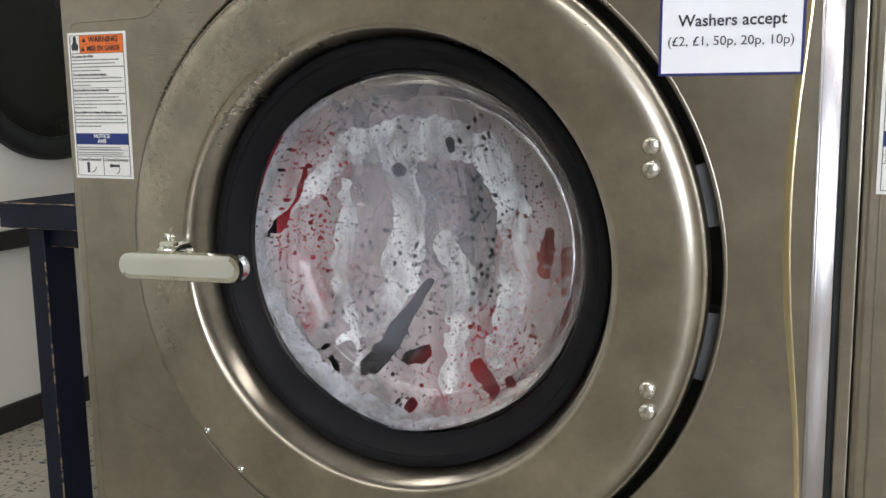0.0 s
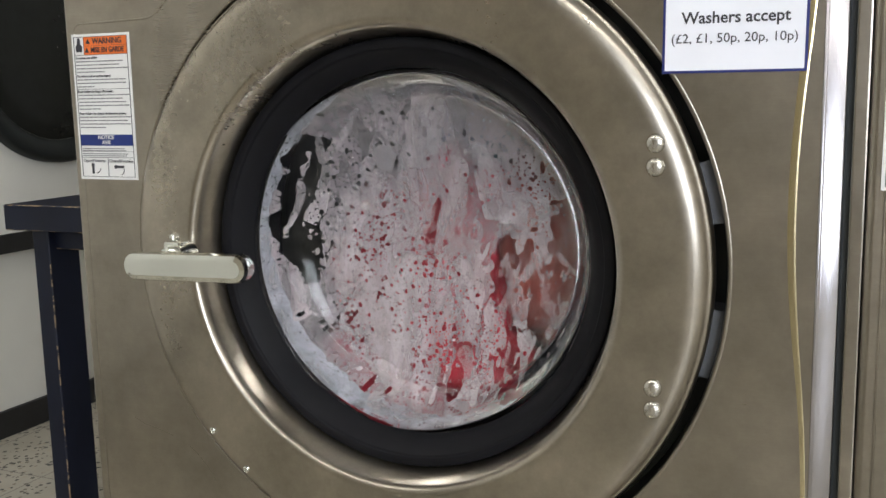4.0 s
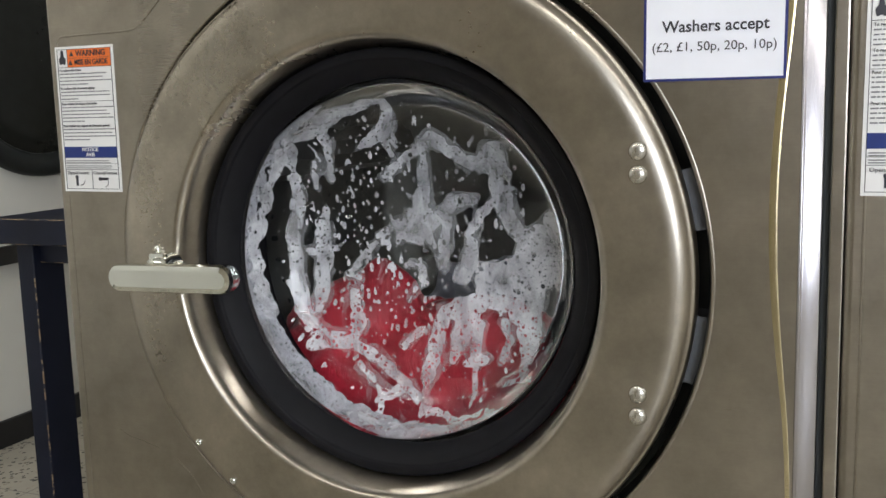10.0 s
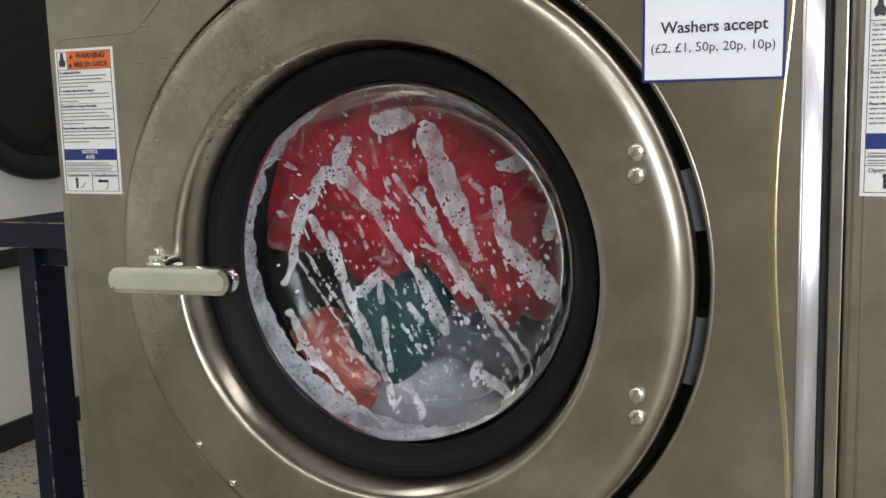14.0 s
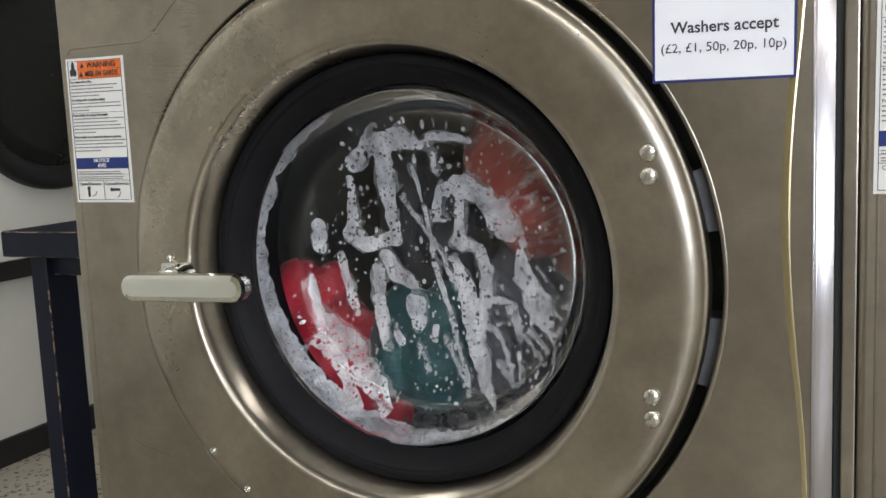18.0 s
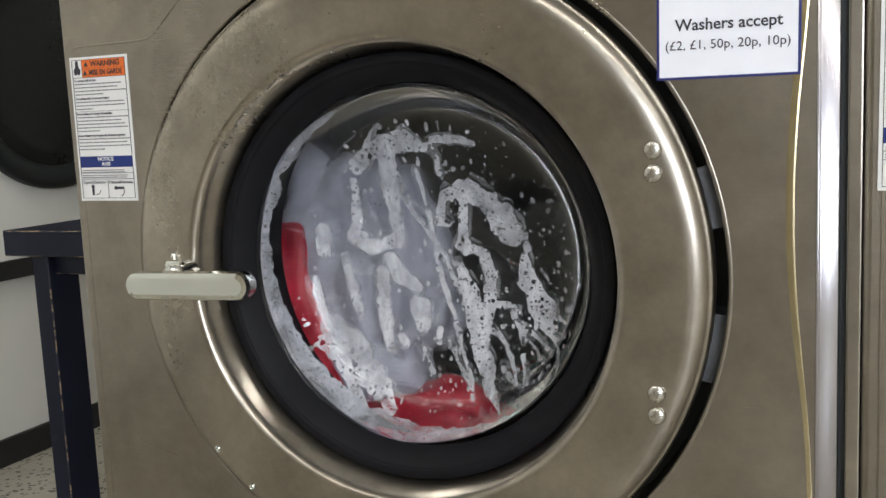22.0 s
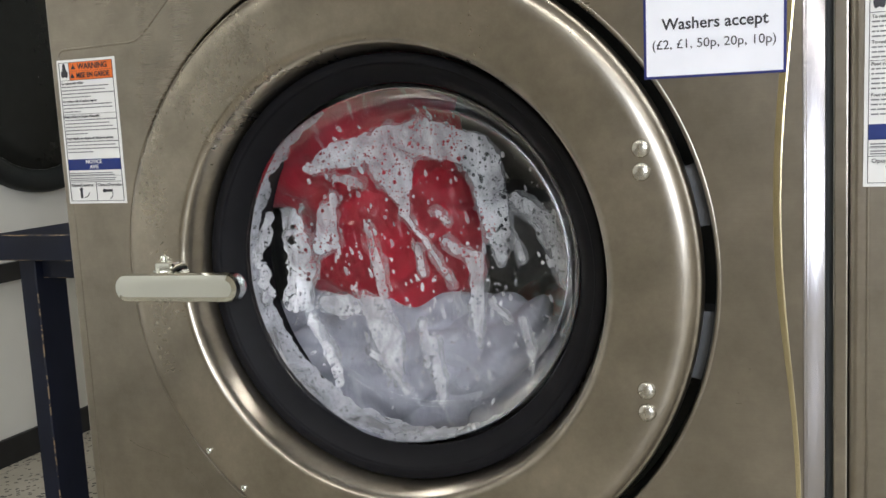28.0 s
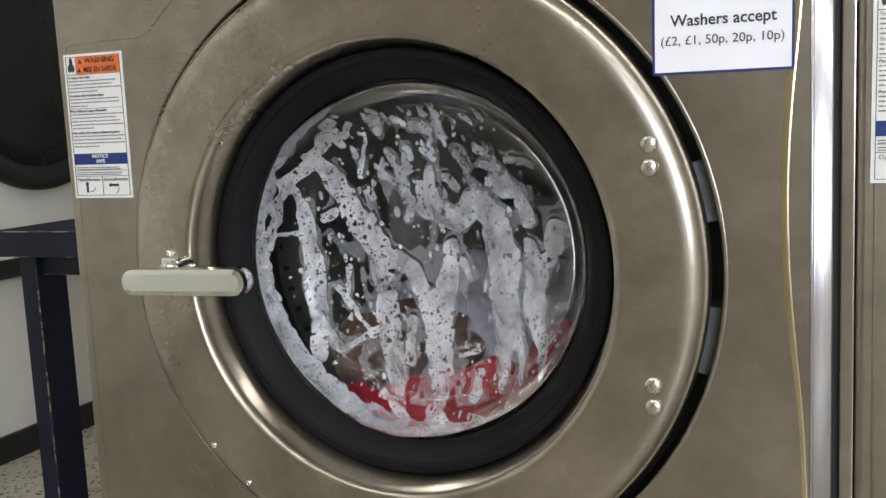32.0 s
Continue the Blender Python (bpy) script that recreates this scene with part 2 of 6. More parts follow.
def foam_mat(name, thin, thick, white, cloud=26.0, lean=(1.0, 1.0, 0.7), open_bubbles=0.92):
    """Soap foam: pale froth, thin and thick in turns, with round bubbles of many sizes that one sees through."""
    k = Nodes(name)
    holes = None
    for scale, rmax, share, off in ((230, 0.46, 0.42, 0), (420, 0.42, 0.5, 3), (110, 0.34, 0.64, 7)):
        v = k.add("ShaderNodeTexVoronoi", Scale=scale)
        m = k.add("ShaderNodeMapping")
        m.inputs["Location"].default_value = (off, off * 0.7, off * 1.3)
        k.link(k.co, m.inputs["Vector"])
        k.link(m.outputs[0], v.inputs["Vector"])
        c = k.add("ShaderNodeSeparateColor")
        k.link(v.outputs["Color"], c.inputs[0])
        size = k.math("MULTIPLY", k.math("SUBTRACT", c.outputs[0], share, True), rmax / (1 - share))
        h = k.math("LESS_THAN", v.outputs["Distance"], size)
        holes = h if holes is None else k.math("MAXIMUM", holes, h)
    patch = k.ramp(k.noise(17, 3), [(0.34, 0.55), (0.52, 1.0)])
    holes = k.math("MULTIPLY", holes, patch)
    film = k.ramp(k.noise(cloud, 6, 0.62, lean, 0.6), [(0.36, thin), (0.66, thick)])
    k.link(k.math("MULTIPLY", film, k.math("SUBTRACT", 1.0, k.math("MULTIPLY", holes, open_bubbles))), k.b.inputs["Alpha"])
    fine = k.noise(300, 3, 0.6)
    k.colour(k.mix(k.ramp(fine, [(0.35, 0.0), (0.7, 0.4)]), white, tuple(c * 0.66 for c in white)))
    k.set(Roughness=0.5)
    k.bump(fine, 0.15, 0.001)
    return k.m


FOAM = foam_mat("soap_foam", 0.28, 0.96, (0.62, 0.60, 0.635))
FOAM_BAND = foam_mat("froth_band", 0.10, 0.92, (0.70, 0.68, 0.70), 18, (1.2, 1.0, 0.6), 0.8)
FOAM_THIN = foam_mat("thin_soap_foam", 0.13, 0.74, (0.58, 0.49, 0.50), 15, (1.0, 1.0, 0.5), 0.6)
FILM = foam_mat("foam_film", 0.14, 0.50, (0.42, 0.415, 0.44), 30)
FROTH = foam_mat("wet_froth", 0.26, 0.80, (0.48, 0.40, 0.42), 11, (1.2, 1.0, 0.5), 0.95)
FOAM_THICK = foam_mat("thick_soap_foam", 0.25, 0.85, (0.44, 0.43, 0.48), 18, (1, 1, 1), 0.5)
FOAM_BACK = foam_mat("foam_inner_face", 0.05, 0.22, (0.56, 0.55, 0.57), 20, (1, 1, 1), 0.0)


# ---- mesh helpers ----
def empty(name, m=Matrix()):
    ob = new(name)
    ob.empty_display_size = 0.05
    ob.matrix_basis = m
    return ob


def mesh_of(bm, material, name, smooth=False):
    me = bpy.data.meshes.new(name)
    bm.to_mesh(me)
    bm.free()
    me.materials.append(material)
    if smooth:
        me.shade_smooth()
    return me


def part(name, bm, material, parent=None, label="", m=None, smooth=False):
    """Links a bmesh as one mesh object under a thing or a part."""
    ob = new(name, mesh_of(bm, material, name, smooth))
    if m is not None:
        ob.matrix_basis = m
    if parent:
        ob.parent = parent
    return tagged(ob, label) if label else ob


def box(x0, x1, y0, y1, z0, z1, bevel=0.0, seg=2, bm=None):
    own = bmesh.new()
    bmesh.ops.create_cube(own, size=1.0, matrix=Matrix.Translation(((x0 + x1) / 2, (y0 + y1) / 2, (z0 + z1) / 2))
                          @ Matrix.Diagonal((x1 - x0, y1 - y0, z1 - z0, 1)))
    if bevel:
        bmesh.ops.bevel(own, geom=own.edges[:], offset=bevel, segments=seg, profile=0.6, affect="EDGES")
    if bm is None:
        return own
    me = bpy.data.meshes.new("scratch")
    own.to_mesh(me)
    own.free()
    bm.from_mesh(me)
    bpy.data.meshes.remove(me)
    return bm


def lathe(profile, seg=128, a0=0.0, a1=360.0):
    """A surface of revolution round the y axis from (radius, y) pairs."""
    bm = bmesh.new()
    full = a1 - a0 >= 360
    n = seg if full else seg + 1
    rings = []
    for r, y in profile:
        rings.append([bm.verts.new((r * math.cos(radians(a0 + (a1 - a0) * i / seg)), y, r * math.sin(radians(a0 + (a1 - a0) * i / seg))))
                      for i in range(n)])
    for p, q in zip(rings, rings[1:]):
        for i in range(seg):
            j = (i + 1) % n
            bm.faces.new((p[i], q[i], q[j], p[j]))
    bmesh.ops.recalc_face_normals(bm, faces=bm.faces[:])
    return bm


def sweep(points, radius, seg=8):
    """A round rod through the points."""
    bm = bmesh.new()
    rings = []
    pts = [Vector(p) for p in points]
    for i, p in enumerate(pts):
        d = (pts[min(i + 1, len(pts) - 1)] - pts[max(i - 1, 0)]).normalized()
        side = d.cross(Vector((0, 1, 0)))
        side = side.normalized() if side.length > 1e-4 else Vector((1, 0, 0))
        up = side.cross(d)
        rings.append([bm.verts.new(p + radius * (math.cos(a) * side + math.sin(a) * up)) for a in [2 * math.pi * k / seg for k in range(seg)]])
    for a, b in zip(rings, rings[1:]):
        for k in range(seg):
            bm.faces.new((a[k], b[k], b[(k + 1) % seg], a[(k + 1) % seg]))
    bm.faces.new(rings[0][::-1]), bm.faces.new(rings[-1])
    bmesh.ops.recalc_face_normals(bm, faces=bm.faces[:])
    return bm


def extrude_outline(outline, y0, y1, bm=None):
    """A slab from an outline of (x, z) pairs between the depths y0 and y1."""
    bm = bm or bmesh.new()
    a = [bm.verts.new((x, y0, z)) for x, z in outline]
    b = [bm.verts.new((x, y1, z)) for x, z in outline]
    bm.faces.new(a), bm.faces.new(b[::-1])
    n = len(a)
    for i in range(n):
        bm.faces.new((a[i], b[i], b[(i + 1) % n], a[(i + 1) % n]))
    bmesh.ops.recalc_face_normals(bm, faces=bm.faces[:])
    return bm


def letters(name, text, size, material, parent, x, y, z, bold=0.0, align="CENTER", width=None):
    """Raised lettering that faces -y, with its middle at (x, z)."""
    curve = bpy.data.curves.new("lettering", "FONT")
    curve.body, curve.size, curve.extrude, curve.offset = text, size, 0.0002, bold
    curve.align_x, curve.align_y = align, "CENTER"
    curve.resolution_u = 3
    scratch = new("scratch", curve)
    bpy.context.view_layer.update()
    me = bpy.data.meshes.new_from_object(scratch.evaluated_get(bpy.context.evaluated_depsgraph_get()))
    bpy.data.objects.remove(scratch)
    xs = [v.co.x for v in me.vertices]
    k = width / (max(xs) - min(xs)) if width else 1.0
    for v in me.vertices:
        v.co = (v.co.x * k, -v.co.z, v.co.y)
    me.materials.clear()
    me.materials.append(material)
    ob = new(name, me)
    ob.location = (x, y, z)
    ob.parent = parent
    return ob


# ---- the room ----
def structure(name, bm, material, label):
    return tagged(part(name, bm, material), label, name.split("_")[0], kind="structure")


X0, X1, Y0, Y1, TOP = -1.85, 3.2, -3.4, 3.4, 2.65
structure("floor", box(X0 - 0.2, X1 + 0.2, Y0 - 0.2, Y1 + 0.2, -0.15, 0), TERRAZZO, "speckled cream terrazzo tile floor")
structure("ceiling", box(X0 - 0.2, X1 + 0.2, Y0 - 0.2, Y1 + 0.2, TOP, TOP + 0.15), CEILING, "plain white laundrette ceiling")
structure("wall_west", box(X0 - 0.2, X0, Y0 - 0.2, Y1 + 0.2, 0, TOP), WALL, "white painted wall behind the dryers")
structure("wall_north", box(X0, X1, Y1, Y1 + 0.2, 0, TOP), WALL, "white painted wall")
structure("wall_east", box(X1, X1 + 0.2, Y0 - 0.2, Y1 + 0.2, 0, TOP), BEIGE_WALL, "plain beige painted wall")
bm = box(X0, X1, Y0 - 0.2, Y0, 0, 0.75)
box(X0, X1, Y0 - 0.2, Y0, 2.45, TOP, bm=bm), box(X0, 1.35, Y0 - 0.2, Y0, 0.75, 2.45, bm=bm), box(3.1, X1, Y0 - 0.2, Y0, 0.75, 2.45, bm=bm)
structure("wall_south", bm, BEIGE_WALL, "beige painted wall with a shop window")
structure("window_1", box(1.35, 3.1, Y0 - 0.11, Y0 - 0.1, 0.75, 2.45), WINDOW_GLOW, "bright shop window pane")
structure("baseboard", box(X0, X0 + 0.015, Y0, Y1, 0, 0.08, 0.003), SKIRT, "black skirting board along the white wall")
for tx, ty in TUBES:
    thing = tagged(empty("ceiling_light", Matrix.Translation((tx, ty, TOP))), "long white fluorescent ceiling light", "light", "ceiling lights")
    part("housing", box(-0.72, 0.72, -0.1, 0.1, -0.05, 0, 0.006), ENAMEL, thing)
    part("diffuser", box(-0.7, 0.7, -0.085, 0.085, -0.075, -0.051, 0.008), TUBE_GLOW, thing, "glowing diffuser")


# ---- the washer ----
def circle(r, n, a0=0.0):
    return [(r * math.cos(a0 + 2 * math.pi * i / n), r * math.sin(a0 + 2 * math.pi * i / n)) for i in range(n)]


XL, XR, XT = -0.415, 0.403, 0.4213       # cabinet's left edge, start and end of the polished corner strip
ZT = 1.42 - ZC                           # top of the cabinet over the door's centre
CO = 0.0042                              # its centre lies a little towards the hinges
RO = 0.3258                              # round opening in the front panel


def front_panel(x0, x1, z0, z1, r, cx):
    """The front sheet with its round opening, turned back at both upright edges."""
    bm = bmesh.new()
    n = 128
    ring, rim, lip, tube = [], [], [], []
    for i in range(n):
        a = 2 * math.pi * i / n
        c, s = math.cos(a), math.sin(a)
        ring.append(bm.verts.new((cx + r * c, 0.006, r * s)))
        rim.append(bm.verts.new((cx + (r + 0.0015) * c, 0.0012, (r + 0.0015) * s)))
        lip.append(bm.verts.new((cx + (r + 0.005) * c, 0.0, (r + 0.005) * s)))
        tube.append(bm.verts.new((cx + r * c, 0.05, r * s)))
    outer = []
    for i in range(n):
        a = 2 * math.pi * i / n
        c, s = math.cos(a), math.sin(a)
        k = min((x1 - cx if c > 0 else cx - x0) / max(abs(c), 1e-6), (z1 if s > 0 else -z0) / max(abs(s), 1e-6))
        outer.append(bm.verts.new((cx + k * c, 0, k * s)))
    for i in range(n):
        j = (i + 1) % n
        for p, q in ((outer, lip), (lip, rim), (rim, ring), (ring, tube)):
            bm.faces.new((p[i], q[i], q[j], p[j]))
    corners = {}
    for sx, x in ((-1, x0), (1, x1)):
        for sz, z in ((-1, z0), (1, z1)):
            corners[sx, sz] = bm.verts.new((x, 0, z))
    for i in range(n):
        j = (i + 1) % n
        a, b = outer[i].co, outer[j].co
        on = lambda p: (abs(p.x - x0) < 1e-5 or abs(p.x - x1) < 1e-5, abs(p.z - z0) < 1e-5 or abs(p.z - z1) < 1e-5)
        if on(a)[0] != on(b)[0] and not (all(on(a)) or all(on(b))):
            m = (a + b) / 2
            bm.faces.new((outer[i], outer[j], corners[1 if m.x > 0 else -1, 1 if m.z > 0 else -1]))
    bmesh.ops.recalc_face_normals(bm, faces=bm.faces[:])
    return bm


def edge_fold(x, side, z0, z1, radius=0.007, depth=0.03):
    """The rounded upright fold at the panel's edge."""
    outline = []
    for i in range(9):
        a = math.pi / 2 * i / 8
        outline.append((x + side * radius * math.sin(a), radius * (1 - math.cos(a))))
    outline += [(x + side * radius, depth)]
    bm = bmesh.new()
    lo = [bm.verts.new((px, py, z0)) for px, py in outline]
    hi = [bm.verts.new((px, py, z1)) for px, py in outline]
    for i in range(len(lo) - 1):
        bm.faces.new((lo[i], lo[i + 1], hi[i + 1], hi[i]))
    bmesh.ops.recalc_face_normals(bm, faces=bm.faces[:])
    return bm


def strip_bm(x0, x1, z0, z1):
    """The polished corner strip: two narrow beads with a shallow convex band between."""
    w = x1 - x0
    outline = []
    for i in range(25):
        u = i / 24
        y = 0.0048 * u - 0.0010 * math.sin(math.pi * u)
        if u < 0.2:
            y -= 0.0012 * math.sin(math.pi * u / 0.2)
        outline.append((x0 + w * u, y))
    outline += [(x1, 0.03), (x0, 0.03)]
    bm = bmesh.new()
    lo = [bm.verts.new((px, py, z0)) for px, py in outline]
    hi = [bm.verts.new((px, py, z1)) for px, py in outline]
    for i in range(len(lo)):
        j = (i + 1) % len(lo)
        bm.faces.new((lo[i], lo[j], hi[j], hi[i]))
    bm.faces.new(lo), bm.faces.new(hi[::-1])
    bmesh.ops.recalc_face_normals(bm, faces=bm.faces[:])
    return bm


def glint_ridge_bm():
    """A low rounded ridge, slightly bowed, that runs up the panel near its edge to imitate a reflected streak."""
    bm = bmesh.new()
    rows = []
    for k in range(90):
        z = -0.66 + (ZT - 0.01 + 0.66) * k / 89
        cx = 0.3855 + 0.0165 * math.tanh(0.5 * ((z - 0.062) / 0.135) ** 2) - 0.004 * min(1, max(0, (z - 0.2) * 2))
        wide = 0.0016 + 0.0013 / (1 + math.exp(-(z + 0.05) * 30))
        rows.append([bm.verts.new((cx + (u - 1) * (0.009 if u < 0 else 0) + (wide * (u - 0.5) if u >= 0 else -0.5 * wide + 0.009),
                                   0.0002 - 0.24 * wide * ((1 + u) ** 1.5 if u < 0 else (1 + math.cos(math.pi * u)) / 2), z)) for u in [-1 + i / 5 for i in range(11)]])
    for a, b in zip(rows, rows[1:]):
        for i in range(10):
            bm.faces.new((a[i], a[i + 1], b[i + 1], b[i]))
    bmesh.ops.recalc_face_normals(bm, faces=bm.faces[:])
    return bm


def bead_path():
    """The pressed line that frames the lower panel: up the left side, round a corner, along and up a slant."""
    pts = [(-0.4005, -0.62), (-0.4005, 0.240)]
    pts += [(-0.3905 - 0.010 * math.cos(a), 0.247 + 0.010 * math.sin(a)) for a in [radians(10 * k) for k in range(1, 10)]]
    pts += [(-0.300, 0.2580), (-0.289, 0.2595), (-0.280, 0.2640), (-0.240, 0.300), (-0.206, 0.326), (-0.191, 0.331), (0.30, 0.335)]
    return [(x, 0.0006, z) for x, z in pts]


def warning_label(washer, dx=0.0):
    """The vinyl warning sticker: headings that can be read, bars for the fine print."""
    m = Matrix.Translation((-0.4032 + dx, -0.0012, 0.2455)) @ Matrix.Rotation(radians(0.4), 4, "Y") @ Matrix.Diagonal((1.033, 1, 0.985, 1))
    w, h = 0.081, 0.168
    lab = part("warning_label", box(0, w, 0, 0.001, -h, 0), STICKER, washer, "white vinyl warning label with orange heading and blue band", m)
    bars = lambda n, b, mat: part(n, b, mat, lab)
    bars("orange_panel", box(0.0175, w - 0.003, -0.0004, 0, -0.0235, -0.0035), ORANGE)
    bars("blue_band", box(0.003, w - 0.003, -0.0004, 0, -0.1285, -0.1155), BLUE)
    f = bmesh.new()
    for x0, x1, z0, z1 in ((0.003, w - 0.003, -0.0030, -0.0035), (0.003, w - 0.003, -0.0240, -0.0235), (0.003, 0.0035, -0.1645, -0.003),
                           (w - 0.0035, w - 0.003, -0.1645, -0.003), (0.003, w - 0.003, -0.1650, -0.1645), (0.003, w - 0.003, -0.0632, -0.0628),
                           (0.003, w - 0.003, -0.1355, -0.1352), (0.003, w - 0.003, -0.1425, -0.1420), (0.0405, 0.0409, -0.1645, -0.142),
                           (0.0170, 0.0175, -0.0235, -0.003), (0.0175, w - 0.003, -0.0137, -0.0134)):
        box(x0, x1, -0.0005, 0, min(z0, z1), max(z0, z1), bm=f)
    tagged(bars("ruled_frame", f, INK), kind="stuff")
    letters("heading", "WARNING", 0.0094, INK, lab, 0.0505, -0.0008, -0.0086, 0.00016, width=0.041)
    letters("heading", "MISE EN GARDE", 0.0085, INK, lab, 0.0505, -0.0008, -0.0186, 0.00014, width=0.046)
    letters("heading", "NOTICE", 0.0062, STICKER, lab, w / 2, -0.0008, -0.1189, 0.0001)
    letters("heading", "AVIS", 0.0062, STICKER, lab, w / 2, -0.0008, -0.1249, 0.0001)
    letters("heading", "Open/Ouverte", 0.0052, INK, lab, 0.0215, -0.0008, -0.1462, 0, width=0.031)
    letters("heading", "Closed/Fermée", 0.0052, INK, lab, 0.0595, -0.0008, -0.1462, 0, width=0.033)
    for x, z in ((0.0235, -0.0086), (0.0215, -0.0186)):
        bars("warning_triangle", extrude_outline([(x - 0.003, z - 0.0026), (x + 0.003, z - 0.0026), (x, z + 0.003)], -0.0007, 0), INK)
    flame = []
    for k in range(24):
        a = 2 * math.pi * k / 24
        tip = max(0.0, math.cos(a)) ** 3
        flame.append((0.0102 + 0.0046 * math.sin(a) * (1 - 0.55 * tip) + 0.0012 * tip * math.sin(5 * a), -0.0158 + 0.0048 * math.cos(a) + 0.0060 * tip + 0.0012 * math.cos(4 * a)))
    bars("flame", extrude_outline(flame, -0.0007, 0), INK)
    rnd = random.Random(5)
    fine = bmesh.new()
    blocks = (("To reduce risk of fire:", 0.031, -0.0272, 4), ("To reduce risk of serious injury:", 0.048, -0.0480, 3),
              ("Pour réduire le risque d'incendie:", 0.050, -0.0658, 5), ("Pour réduire les risques de blessures graves:", 0.066, -0.0912, 4))
    for text, width, z, lines in blocks:
        letters("subheading", text, 0.0040, INK, lab, 0.005 + width / 2, -0.0007, z, 0.00004, width=width)
        for k in range(lines):
            z -= 0.0040
            length = (0.058 + 0.013 * rnd.random()) * (0.3 + 0.3 * rnd.random() if k == lines - 1 else 1)
            x = 0.005
            while x < 0.005 + length:
                word = 0.0018 + 0.0055 * rnd.random()
                box(x, min(x + word, 0.0765), -0.0004, 0, z - 0.0007, z + 0.0006, bm=fine)
                x += word + 0.0009
    for z in (-0.1315, -0.1338, -0.1375, -0.1398):
        box(0.005, 0.06 + 0.012 * rnd.random(), -0.0004, 0, z - 0.0010, z, bm=fine)
    tagged(bars("fine_print", fine, INK_GREY), kind="stuff")
    # two small drawings of the lever, open and closed
    g = extrude_outline([(0.0185 + 0.0022 * c, -0.1512 + 0.0022 * s) for c, s in circle(1, 12)], -0.0007, 0)
    box(0.0172, 0.0200, -0.0007, 0, -0.1615, -0.1520, bm=g)
    bars("lever_drawing", g, INK)
    g = extrude_outline([(0.0515 + 0.0022 * c, -0.1530 + 0.0022 * s) for c, s in circle(1, 12)], -0.0007, 0)
    box(0.0525, 0.0630, -0.0007, 0, -0.1545, -0.1516, bm=g)
    bars("lever_drawing", g, INK)
    for cx, cz, a0 in ((0.0235, -0.1545, -95), (0.0570, -0.1565, -75)):
        arc = [(cx + 0.006 * math.cos(radians(a0 + 9 * i)), -0.0004, cz + 0.006 * math.sin(radians(a0 + 9 * i))) for i in range(11)]
        bars("arrow", sweep(arc, 0.00045, 4), INK)
    return lab


# glass bowl: radius against depth, from the rim inwards
BOWL = [(0.1955, 0.042), (0.193, 0.052), (0.188, 0.068), (0.181, 0.086), (0.175, 0.096), (0.168, 0.103), (0.158, 0.108)]
BOWL += [(0.158 * (1 - i / 12), 0.108 + 0.014 * (1 - (1 - i / 12) ** 2)) for i in range(1, 12)] + [(0.0012, 0.122)]


def bowl_y(r):
    """Depth of the bowl's inner face at radius r."""
    rs = [p[0] for p in BOWL][::-1]
    ys = [p[1] for p in BOWL][::-1]
    return float(np.interp(r, rs, ys)) + 0.0055


